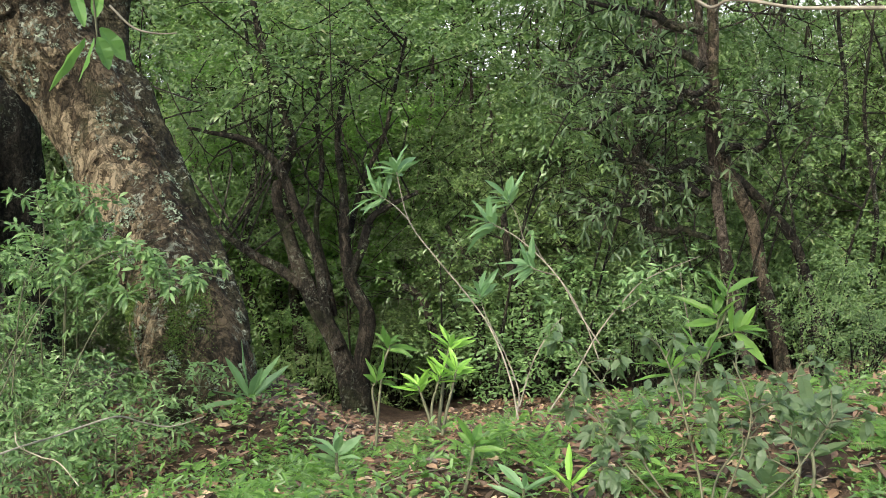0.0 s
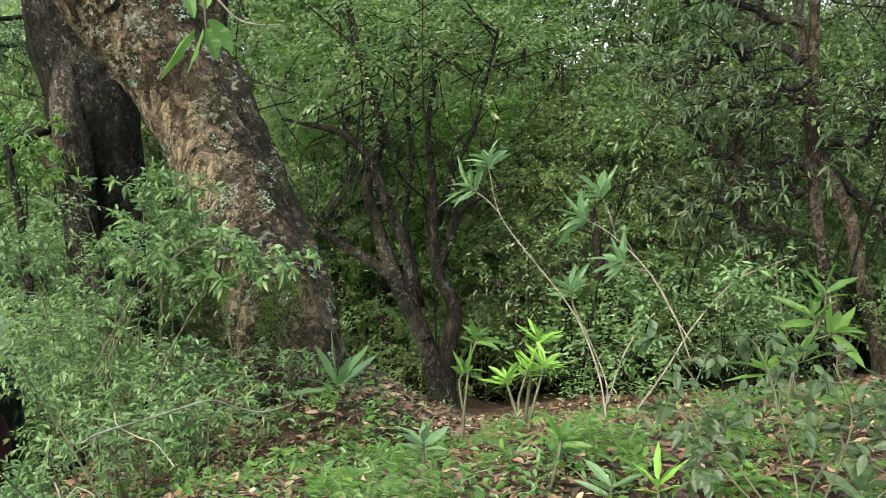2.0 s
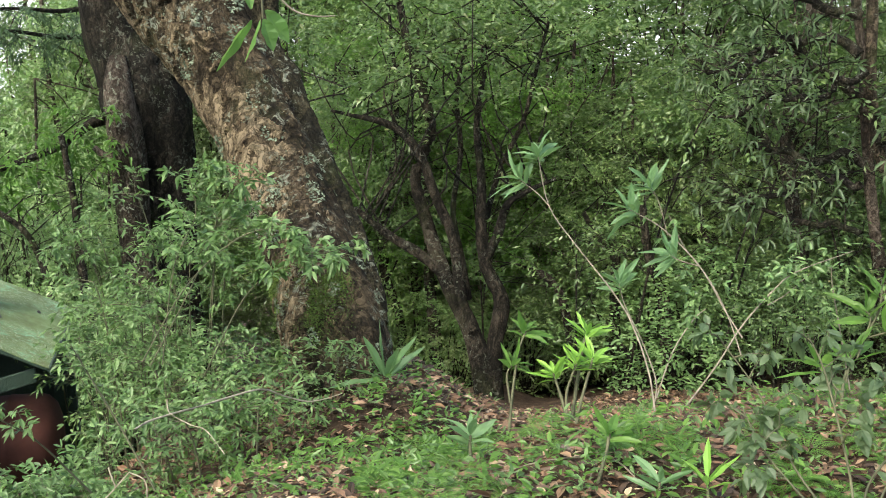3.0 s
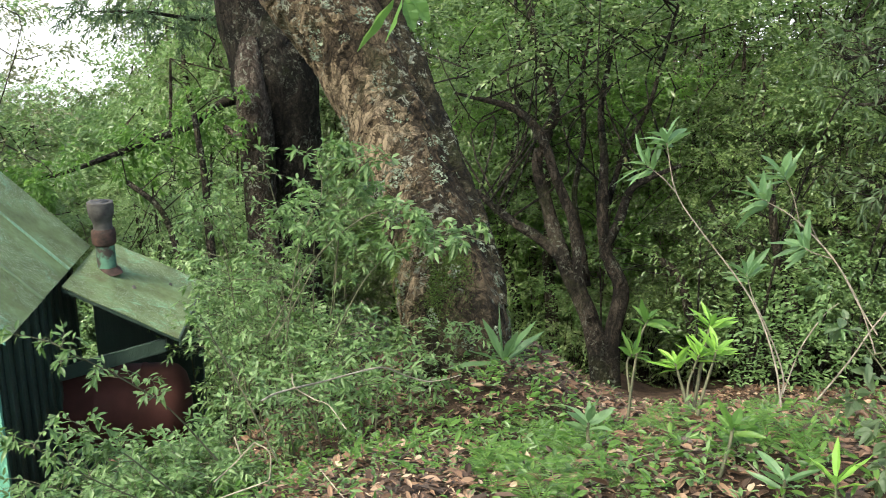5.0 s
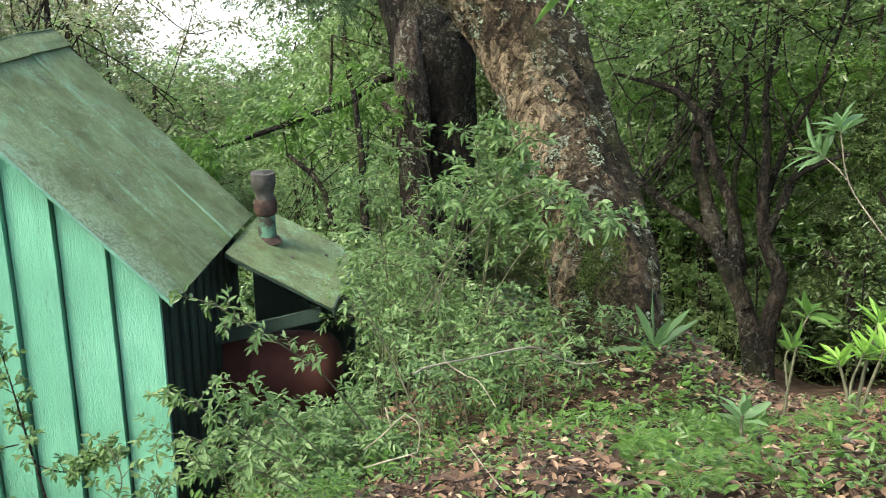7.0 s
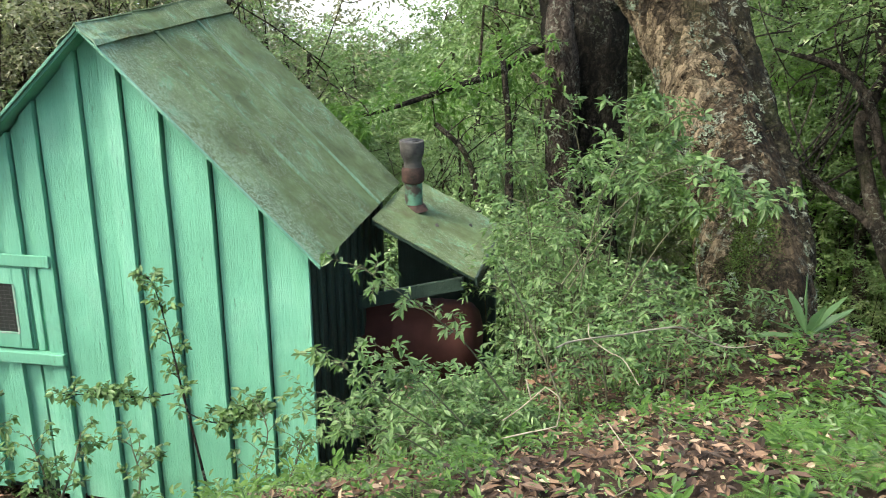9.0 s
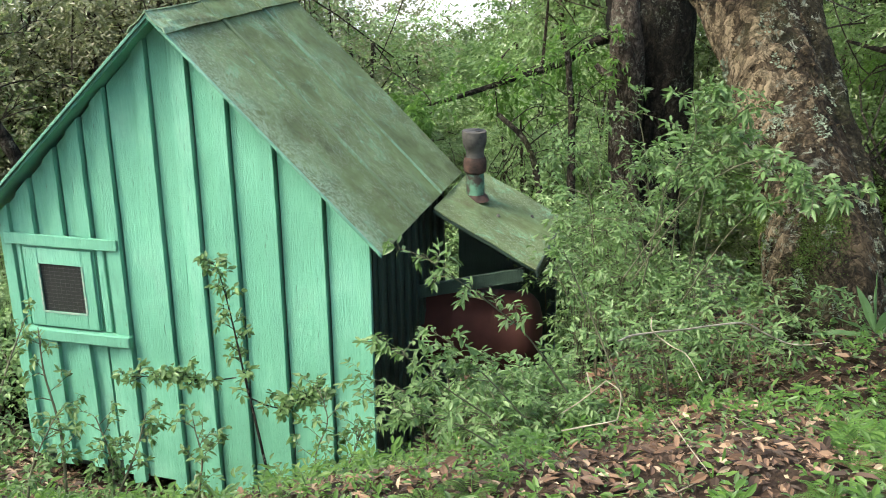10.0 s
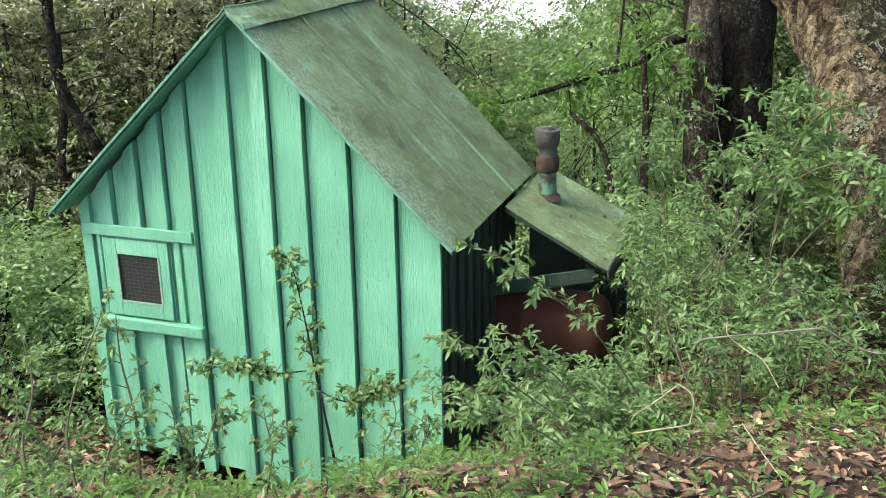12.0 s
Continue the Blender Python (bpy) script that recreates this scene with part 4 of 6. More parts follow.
def build_far_woods():
    rng = np.random.RandomState(41)
    n = 420
    a = np.radians(rng.uniform(-34, 78, n))
    d = rng.uniform(38, 60, n)
    x, y = -d * np.sin(a), d * np.cos(a)
    g = height(x, y)
    top = np.where((np.degrees(a) > 30) & (np.degrees(a) < 44), 1.7 - d * math.tan(radians(8.0)), 6.0)
    z = g + rng.uniform(0, 1, n) * np.maximum(top - g, 0.5)
    cs = np.stack([x, y, z], 1)
    ob = new("far_woods", raw_mesh("far_woods", *leafy_lumps(cs, 1.5, 16, 11, 0.9, (0.25, 0.11), rng)))
    ob.data.materials.append(LEAF_OLIVE)
    tagged(ob, "hazy olive green woods further down the slope", "woods", kind="stuff")
    crowns = []
    # tree tops before the mist, their brightness put into the leaf colour
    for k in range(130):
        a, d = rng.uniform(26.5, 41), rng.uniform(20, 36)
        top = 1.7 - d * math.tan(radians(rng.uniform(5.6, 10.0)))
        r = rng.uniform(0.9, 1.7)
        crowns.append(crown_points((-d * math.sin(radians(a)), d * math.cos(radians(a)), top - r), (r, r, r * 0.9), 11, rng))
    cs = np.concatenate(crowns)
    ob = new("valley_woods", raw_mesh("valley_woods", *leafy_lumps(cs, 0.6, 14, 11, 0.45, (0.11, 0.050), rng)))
    ob.data.materials.append(LEAF_PALE_LIT)
    tagged(ob, "tree tops with valley light and haze in their pale colour", "woods", kind="stuff")


build_far_woods()


def build_slim_trunks():
    """Thin stems that stand among the bushes."""
    rng = np.random.RandomState(91)
    sets = [[(-7.7, 3.9, -2.51, 0.0622), (-7.82, 3.95, -2.25, 0.0571), (-8.0, 4.01, -1.8, 0.0519), (-8.19, 4.07, -1.25, 0.0467), (-8.36, 4.17, -0.56, 0.0363)], [(-8.08, 4.3, -2.58, 0.0546), (-8.23, 4.34, -2.25, 0.0491), (-8.36, 4.45, -1.83, 0.0437), (-8.52, 4.54, -1.29, 0.0328), (-8.59, 4.75, -0.72, 0.0273)],
            [(-8.06, 5.33, -1.25, 0.0764), (-8.27, 5.31, -0.64, 0.071), (-8.42, 5.23, -0.27, 0.0655), (-8.54, 5.15, 0.04, 0.0601), (-8.63, 5.14, 0.58, 0.0491), (-8.65, 5.19, 1.16, 0.0437)], [(-9.19, 5.37, -1.48, 0.054), (-9.33, 5.49, -0.77, 0.048), (-9.37, 5.61, -0.29, 0.042), (-9.45, 5.7, 0.47, 0.036)],
            [(-5.74, 11.03, -2.31, 0.0497), (-5.88, 11.22, -1.51, 0.0497), (-5.96, 11.35, -0.84, 0.0426), (-6.08, 11.42, -0.1, 0.0355)], [(-5.63, 10.05, -1.9, 0.0459), (-5.75, 10.15, -1.4, 0.0393), (-5.93, 10.17, -0.97, 0.0328), (-6.24, 10.06, -0.66, 0.0262)],
            [(0.43, 11.25, -2.44, 0.0655), (0.42, 11.46, -1.83, 0.059), (0.4, 11.59, -1.39, 0.0524), (0.2, 11.64, -1.2, 0.0393), (0.04, 11.71, -0.94, 0.0262)], [(0.95, 10.16, -2.41, 0.0781), (0.93, 10.33, -1.97, 0.0721), (0.87, 10.48, -1.52, 0.0601), (0.72, 10.61, -1.12, 0.048), (0.64, 10.74, -0.6, 0.036)],
            [(0.04, 11.12, -2.8, 0.059), (-0.16, 11.43, -1.95, 0.0524), (-0.32, 11.5, -1.7, 0.0459), (-0.55, 11.53, -1.57, 0.0328)], [(1.75, 11.14, -2.4, 0.059), (1.69, 11.36, -1.79, 0.0524), (1.47, 11.51, -1.36, 0.0459), (1.31, 11.66, -0.8, 0.0328)],
            [(3.82, 8.67, -1.49, 0.0273), (3.81, 8.89, -0.82, 0.0246), (3.86, 9.02, -0.23, 0.0218), (3.74, 9.21, 0.65, 0.0164), (3.76, 9.26, 1.43, 0.0109)], [(3.95, 10.12, -0.01, 0.024), (3.96, 10.21, 0.65, 0.021), (3.86, 10.29, 1.3, 0.018), (3.79, 10.33, 1.93, 0.012)]]
    for q, s in enumerate(sets):
        t = thing("slim_tree", "slim dark bare trunk among the bushes", "tree", group="slim trunks")
        lines = []
        for p in curve_points(s, 9)[4:]:
            lines += twig_fan(p[:3], (rng.normal(), rng.normal(), 0.4), 0.8, rng, 3, 0.009)
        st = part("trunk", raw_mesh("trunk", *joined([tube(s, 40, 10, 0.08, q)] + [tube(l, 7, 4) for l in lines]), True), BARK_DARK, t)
        part("foliage", raw_mesh("foliage", *leafed(lines, 9, 0.08, 0.034, rng, 0.3, False, 0.4)), LEAF_OLIVE if q < 4 else LEAF_DARK, st)


build_slim_trunks()


def build_twiggy_saplings():
    """Thin dark curved stems with few leaves that cross the gaps of the wood."""
    rng = np.random.RandomState(97)
    for k in range(26):
        a = rng.uniform(-26, 0) if k < 15 else rng.uniform(3, 16)
        d = rng.uniform(9.2, 10.4) if k < 15 else rng.uniform(12.2, 13.2)
        x, y = -d * math.sin(radians(a)), d * math.cos(radians(a))
        s = arching(x, y, rng.uniform(1.8, 3.6), rng, 0.35, 0.014)
        woody("twiggy_sapling", "thin dark curved sapling with few leaves in the wood", "sapling", [s], LEAF_OLIVE if k % 2 else LEAF_DARK, BARK_DARK, rng, (0.06, 0.022), 3, (11, 0.75, 3), "twiggy saplings in the wood", first=0.25, fine=False, wood_sides=4)


build_twiggy_saplings()


def build_conifer():
    rng = np.random.RandomState(55)
    t = thing("conifer", "dark blue-green conifer with drooping needle boughs", "conifer")
    part("trunk", raw_mesh("trunk", *tube([(-6.93, 14.5, -3.92, 0.1485), (-7.13, 15.1, -1.63, 0.1299), (-7.18, 15.39, 0.5, 0.1021), (-7.14, 15.44, 2.38, 0.0742)], 40, 10, 0.05, 3), True), BARK_DARK, t)
    for s in ([(-7.1, 15.24, 0.95, 0.0459), (-7.32, 14.23, 0.87, 0.0349), (-7.67, 13.37, 1.0, 0.0252), (-8.04, 12.68, 1.05, 0.0164)],
              [(-7.08, 15.26, 1.38, 0.0459), (-7.31, 14.25, 1.24, 0.0349), (-7.65, 13.39, 1.3, 0.0252), (-8.12, 12.64, 1.25, 0.0164)]):
        lines = []
        for p in curve_points(s, 16)[3:]:
            for z in range(1):
                lines += twig_fan(p[:3], (rng.normal(), rng.normal() * 0.5, rng.uniform(-1.0, 0.2)), 0.55, rng, 4, 0.005)
        b = part("bough", raw_mesh("bough", *joined([tube(s, 24, 7, 0.05, 2)] + [tube(l, 5, 4) for l in lines]), True), BARK_DARK, t)
        part("needles", raw_mesh("needles", *leafed(lines, 16, 0.10, 0.022, rng, 0.5, False, 0.1)), LEAF_CONIFER, b)


build_conifer()


# ---------------------------------------------------------------- the hut
HUT = pose(-3.514, 4.247, -1.82, 0, 0, 19.45)
W, DEEP, EAVE, RIDGE = 2.357, 1.60, 1.70, 2.94
MID = -W / 2 + 0.038


def box(x0, x1, y0, y1, z0, z1, bevel=0.004):
    bm = bmesh.new()
    bmesh.ops.create_cube(bm, size=1)
    bmesh.ops.transform(bm, matrix=Matrix.Translation(((x0 + x1) / 2, (y0 + y1) / 2, (z0 + z1) / 2)) @ Matrix.Diagonal((x1 - x0, y1 - y0, z1 - z0, 1)), verts=bm.verts)
    if bevel:
        bmesh.ops.bevel(bm, geom=bm.edges[:], offset=bevel, segments=1, affect="EDGES")
    return bm


def roof_z(x):
    """Underside of the roof over the gable at x."""
    return RIDGE - 0.022 - abs(x - MID) * (RIDGE - EAVE) / (0.124 - MID)


def gable_board(x0, x1, y0, y1, z0, z1=None, rng=None):
    """An upright board, cut to the slope of the roof unless z1 is given, with hand-sawn uneven edges."""
    bm = bmesh.new()
    wob = (lambda a: rng.uniform(-a, a)) if rng else (lambda a: 0.0)
    n = 7
    cols = []
    ta, tb = (roof_z(x0), roof_z(x1)) if z1 is None else (z1, z1)
    for i in range(n):
        t = i / (n - 1)
        dx0, dx1 = wob(0.0025), wob(0.0025)
        za, zb = z0 + (ta - z0) * t, z0 + (tb - z0) * t
        if i == 0:
            za, zb = za + wob(0.02), zb + wob(0.02)
        cols.append([bm.verts.new(p) for p in ((x0 + dx0, y0, za), (x1 + dx1, y0, zb), (x1 + dx1, y1, zb), (x0 + dx0, y1, za))])
    for a, b in zip(cols[:-1], cols[1:]):
        for i in range(4):
            bm.faces.new((a[i], a[(i + 1) % 4], b[(i + 1) % 4], b[i]))
    bm.faces.new(cols[0][::-1])
    bm.faces.new(cols[-1])
    if x0 < MID < x1 and z1 is None:
        for v in cols[-1]:
            v.co.z = min(v.co.z, roof_z(v.co.x))
    sharp = [e for e in bm.edges if e.calc_face_angle(0) > 0.6]
    bmesh.ops.bevel(bm, geom=sharp, offset=0.003, segments=1, affect="EDGES")
    return bm


def slab(corners, thick, bevel=0.0):
    """A sheet over four corners, with a thickness downwards."""
    bm = bmesh.new()
    top = [bm.verts.new(c) for c in corners]
    low = [bm.verts.new(Vector(c) - Vector((0, 0, thick))) for c in corners]
    bm.faces.new(top)
    bm.faces.new(low[::-1])
    for i in range(4):
        bm.faces.new((top[i], low[i], low[(i + 1) % 4], top[(i + 1) % 4]))
    bmesh.ops.recalc_face_normals(bm, faces=bm.faces[:])
    if bevel:
        bmesh.ops.bevel(bm, geom=bm.edges[:], offset=bevel, segments=1, affect="EDGES")
    return bm


def tin_sheet(corner, along, down, nu, nv, sag, seed, thick=0.006):
    """A tin sheet, slightly buckled, from a corner along the ridge and down the slope."""
    rng = np.random.RandomState(seed)
    a, d = np.array(along, float), np.array(down, float)
    nrm = unit(np.cross(a, d))
    nrm = nrm * (1 if nrm[2] > 0 else -1)
    u, v = np.meshgrid(np.linspace(0, 1, nu), np.linspace(0, 1, nv), indexing="ij")
    z = sum(sag * rng.normal() * np.sin(u * rng.uniform(2, 9) + rng.rand() * 6) * np.sin(v * rng.uniform(2, 11) + rng.rand() * 6) for _ in range(6))
    p = np.array(corner) + u[..., None] * a + v[..., None] * d + z[..., None] * nrm
    top, low = p.reshape(-1, 3), (p - nrm * thick).reshape(-1, 3)
    i, j = np.meshgrid(np.arange(nu - 1), np.arange(nv - 1), indexing="ij")
    f = np.stack([i * nv + j, (i + 1) * nv + j, (i + 1) * nv + j + 1, i * nv + j + 1], -1).reshape(-1, 4)
    n = nu * nv
    rim = [k * nv for k in range(nu)] + [(nu - 1) * nv + k for k in range(1, nv)] + [k * nv + nv - 1 for k in range(nu - 2, -1, -1)] + list(range(nv - 2, 0, -1))
    r = np.array([(b, a_, a_ + n, b + n) for a_, b in zip(rim, rim[1:] + rim[:1])])
    return raw_mesh("tin_sheet", np.concatenate([top, low]), np.concatenate([f, f[:, ::-1] + n, r]), False)


def build_hut():
    hut = thing("hut", "small turquoise board-and-batten wooden hut with a weathered green tin roof", "hut", HUT)
    rng = random.Random(2)
    edges = [-W, -2.12, -1.92, -1.735, -1.55, -1.262, -1.02, -0.797, -0.534, -0.258, 0.0]
    low = {-2.12: (-2.185, -2.065), -1.92: (-1.925, -1.838)}
    # dark backing adds shade to the gaps beside the battens
    front = part("front_wall", box(-W + 0.01, -0.01, 0.03, 0.05, 0.02, 1.6, 0), PAINT_DARK_SHADE, hut)
    for a, b in zip(edges[:-1], edges[1:]):
        bot = rng.uniform(-0.05, 0.02)
        for c, e in ((a + 0.013, MID), (MID, b - 0.003)) if a < MID < b else ((a + 0.013, b - 0.003),):
            part("board", gable_board(c, e, 0.0, 0.028, bot + (0.10 if a < -1.9 else 0.0), None, rng), PAINT, front)
    for e in edges[1:-1]:
        wd, pr = rng.uniform(0.075, 0.092), rng.uniform(0.030, 0.038)
        if e < -1.6:
            part("batten", gable_board(e - wd, e, -pr, -0.001, 1.622, None, rng), PAINT, front)
            if e in low:
                part("batten", gable_board(*low[e], -pr, -0.001, 0.06, 0.928, rng), PAINT, front)
        else:
            part("batten", gable_board(e - wd, e, -pr, -0.001, rng.uniform(-0.05, 0.0), None, rng), PAINT, front)
    part("corner_board", gable_board(-W - 0.004, -W + 0.068, -0.034, -0.001, 0.10, None, rng), PAINT, front)
    part("corner_board", gable_board(-0.045, 0.004, -0.022, -0.001, -0.03, None, rng), PAINT, front)
    # the hatch between two rails
    part("top_rail", box(-2.33, -1.56, -0.052, -0.036, 1.548, 1.620), PAINT, front)
    part("bottom_rail", box(-2.30, -1.54, -0.062, -0.001, 0.930, 1.004, 0.006), PAINT, front)
    part("stile", box(-1.72, -1.672, -0.022, -0.001, 1.006, 1.546), PAINT, front)
    part("stile", box(-2.275, -2.245, -0.018, -0.001, 1.006, 1.546), PAINT, front)
    hatch = part("hatch", box(-2.232, -1.742, -0.016, -0.001, 1.012, 1.535), PAINT, front, "small square hatch with a wired window")
    x0, x1, z0, z1 = -2.122, -1.822, 1.118, 1.428
    for a in ((-2.222, x0, 1.02, 1.53), (x1, -1.750, 1.02, 1.53), (x0, x1, 1.02, z0), (x0, x1, z1, 1.53)):
        part("frame_board", box(a[0], a[1], -0.036, -0.018, a[2], a[3], 0.003), PAINT, hatch)
    part("pane", box(x0, x1, -0.022, -0.018, z0, z1, 0), GLASS, hatch, "dark dusty window pane")
    for i in range(1, 13):
        z = z0 + (z1 - z0) * i / 13
        part("mesh_wire", raw_mesh("mesh_wire", *tube([(x0, -0.026, z, 0.0008), (x1, -0.026, z, 0.0008)], 2, 5)), WIRE, hatch)
    for i in range(1, 9):
        x = x0 + (x1 - x0) * i / 9
        part("mesh_wire", raw_mesh("mesh_wire", *tube([(x, -0.0275, z0, 0.0007), (x, -0.0275, z1, 0.0007)], 2, 5)), WIRE, hatch)
    for a in ((x0 - 0.008, x0 + 0.006, z0, z1), (x1 - 0.006, x1 + 0.008, z0, z1), (x0, x1, z0 - 0.008, z0 + 0.006)):
        part("putty_bead", box(a[0], a[1], -0.040, -0.0365, a[2], a[3], 0.001), PUTTY, hatch)
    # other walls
    # side and back walls: shade is put into the darker green
    right = part("right_wall", box(-0.03, 0.0, 0.06, DEEP - 0.03, 0.0, EAVE - 0.03), PAINT_DARK_SHADE, hut, "side wall in dark green with its shade put into the colour")
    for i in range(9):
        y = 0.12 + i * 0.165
        part("batten", box(0.001, 0.03, y, y + 0.055, 0.0, EAVE - 0.04), PAINT_DARK_SHADE, right)
    part("left_wall", box(-W, -W + 0.03, 0.06, DEEP - 0.03, 0.0, EAVE - 0.03), PAINT, hut)
    part("back_wall", box(-W + 0.03, -0.03, DEEP - 0.03, DEEP, 0.0, EAVE), PAINT_DARK_SHADE, hut)
    part("back_gable", gable_board(-W + 0.03, MID, DEEP - 0.03, DEEP, EAVE + 0.002), PAINT_DARK_SHADE, hut)
    part("back_gable", gable_board(MID, -0.03, DEEP - 0.03, DEEP, EAVE + 0.002), PAINT_DARK_SHADE, hut)
    # roof: sheets side by side down each slope, ribs over the joints, a folded ridge cap
    y0, y1 = -0.165, 1.635
    for sgn, xe in ((1, 0.124), (-1, -W - 0.124)):
        rib_at = [y0 + 0.012, 0.50, 1.08, y1 - 0.012]
        cover = part("roof", slab([(MID, y0 + 0.02, RIDGE - 0.012), (xe - sgn * 0.02, y0 + 0.02, EAVE + 0.005), (xe - sgn * 0.02, y1 - 0.02, EAVE + 0.005), (MID, y1 - 0.02, RIDGE - 0.012)], 0.02), PAINT, hut)
        for q, (ya, yb) in enumerate(zip((y0, 0.50, 1.08), (0.515, 1.095, y1))):
            part("tin_sheet", tin_sheet((MID, ya, RIDGE + 0.003 * q), (0, yb - ya, 0), (xe - MID, 0, EAVE - RIDGE), 12, 26, 0.0022, 5 + q + sgn), ROOF, cover)
        for q, y in enumerate(rib_at[1:3]):
            part("rib", raw_mesh("rib", *tube([(MID, y, RIDGE + 0.006, 0.013), ((MID + xe) / 2, y + 0.004, (RIDGE + EAVE) / 2 + 0.007, 0.013), (xe, y - 0.003, EAVE + 0.006, 0.012)], 14, 8, 0.05, q), True), RIB, cover)
        ln = Vector((xe - MID, 0, EAVE - RIDGE)).normalized()
        up = Vector((-ln.z * sgn, 0, ln.x * sgn))
        part("barge_strip", slab([Vector((MID, y0 - 0.010, RIDGE + 0.006)), Vector((xe, y0 - 0.010, EAVE + 0.006)), Vector((xe, y0 + 0.004, EAVE + 0.006)), Vector((MID, y0 + 0.004, RIDGE + 0.006))], 0.022, 0.002), ROOF_EDGE, cover, "turquoise painted roof edge")
        for q, (ya, yb) in enumerate(((y0 - 0.018, 0.46), (0.43, 1.05), (1.02, y1 + 0.02))):
            a = Vector((MID - sgn * 0.004, ya, RIDGE + 0.022 + 0.004 * q))
            part("ridge_cap", tin_sheet(a, (0, yb - ya, 0), tuple(ln * 0.165 + up * 0.006), 8, 6, 0.003, 30 + q), ROOF, cover, "folded tin ridge cap")
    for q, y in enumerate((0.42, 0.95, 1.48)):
        part("rafter", slab([(MID, y, RIDGE - 0.04), (-W - 0.10, y, EAVE - 0.015), (-W - 0.10, y + 0.04, EAVE - 0.015), (MID, y + 0.04, RIDGE - 0.04)], 0.05), PAINT_DARK_SHADE, hut)
    # lean-to with its stove pipe
    lean = part("lean_to_roof", tin_sheet((0.135, 0.83, 1.672), (0, 1.12, 0), (0.66, 0.0, -0.345), 14, 12, 0.002, 71), ROOF, hut, "low lean-to roof of green tin sheet")
    part("edge_lip", slab([(0.790, 0.82, 1.336), (0.806, 0.82, 1.330), (0.806, 1.96, 1.330), (0.790, 1.96, 1.336)], 0.06, 0.004), PAINT_DARK_SHADE, lean)
    part("batten", slab([(0.135, 0.835, 1.662), (0.79, 0.835, 1.320), (0.79, 0.875, 1.320), (0.135, 0.875, 1.662)], 0.022), PAINT_DARK_SHADE, lean)
    part("batten", slab([(0.135, 1.90, 1.662), (0.79, 1.90, 1.320), (0.79, 1.94, 1.320), (0.135, 1.94, 1.662)], 0.04), PAINT_DARK_SHADE, lean)
    part("post", box(0.70, 0.76, 1.86, 1.92, -0.1, 1.30), PAINT_DARK_SHADE, hut)
    # added dark sheet behind the drum, standing for the shade under the lean-to
    part("back_panel", box(0.034, 0.698, 1.87, 1.90, 0.15, 1.29), PAINT_DARK_SHADE, hut)
    part("plank", slab([(0.0, 0.905, 1.12), (0.70, 0.905, 1.30), (0.70, 0.93, 1.30), (0.0, 0.93, 1.12)], 0.09, 0.004), PAINT_DARK_SHADE, hut)
    pipe = part("stove_pipe", raw_mesh("stove_pipe", *tube([(0.272, 1.4, 1.50, 0.062), (0.272, 1.4, 1.62, 0.061), (0.270, 1.4, 1.78, 0.060)], 14, 20, 0.01, 3), True), PIPE, hut, "rusty green stove pipe with a sooty cowl")
    part("flashing", raw_mesh("flashing", *tube([(0.272, 1.4, 1.585, 0.10), (0.272, 1.4, 1.602, 0.088), (0.272, 1.4, 1.625, 0.064)], 8, 18, 0.12, 9), True), RUST, pipe)
    part("collar", raw_mesh("collar", *tube([(0.270, 1.4, 1.77, 0.062), (0.270, 1.4, 1.785, 0.074), (0.270, 1.4, 1.85, 0.076), (0.270, 1.4, 1.88, 0.066)], 12, 20, 0.02, 4), True), RUST, pipe, "rust-brown collar")
    part("cowl", raw_mesh("cowl", *tube([(0.270, 1.4, 1.87, 0.060), (0.268, 1.4, 1.92, 0.060), (0.266, 1.4, 1.97, 0.078), (0.265, 1.4, 2.04, 0.082), (0.265, 1.4, 2.055, 0.070), (0.265, 1.4, 2.05, 0.002)], 22, 20, 0.02, 6), True), SOOT, pipe, "sooty grey cowl")
    for q, (x, y) in enumerate(((0.45, 1.30), (0.62, 1.62))):
        part("bolt", raw_mesh("bolt", *tube([(x, y, 1.672 - (x - 0.135) * 0.5227 - 0.004, 0.016), (x, y, 1.672 - (x - 0.135) * 0.5227 + 0.012, 0.009), (x, y, 1.672 - (x - 0.135) * 0.5227 + 0.015, 0.001)], 6, 8)), SOOT, lean)
    return hut


build_hut()


def build_drum():
    """The maroon tank lying under the lean-to on its cradle."""
    t = thing("red_drum", "dark maroon steel drum lying under the lean-to roof", "drum", HUT)
    prof = [(-0.02, 0.001), (-0.02, 0.20), (-0.01, 0.262), (0.02, 0.275), (0.20, 0.275), (0.21, 0.281), (0.225, 0.281), (0.235, 0.275), (0.46, 0.275), (0.47, 0.281), (0.485, 0.281), (0.495, 0.275),
            (0.64, 0.275), (0.685, 0.262), (0.73, 0.22), (0.755, 0.15), (0.765, 0.07), (0.768, 0.001)]
    n = 36
    th = np.linspace(0, 2 * np.pi, n, endpoint=False)
    v = np.concatenate([np.stack([np.full(n, x), 1.20 + r * np.cos(th), 0.735 + r * np.sin(th)], 1) for x, r in prof])
    i, j = np.meshgrid(np.arange(len(prof) - 1), np.arange(n), indexing="ij")
    f = np.stack([i * n + j, i * n + (j + 1) % n, (i + 1) * n + (j + 1) % n, (i + 1) * n + j], -1).reshape(-1, 4)
    part("shell", raw_mesh("shell", v, f, True), DRUM, t)
    for x in (0.10, 0.52):
        for y in (1.02, 1.32):
            part("leg", box(x, x + 0.06, y, y + 0.06, -0.15, 0.56), PAINT_DARK_SHADE, t)
        part("cradle_bar", box(x - 0.005, x + 0.065, 0.98, 1.42, 0.47, 0.515), PAINT_DARK_SHADE, t)


build_drum()


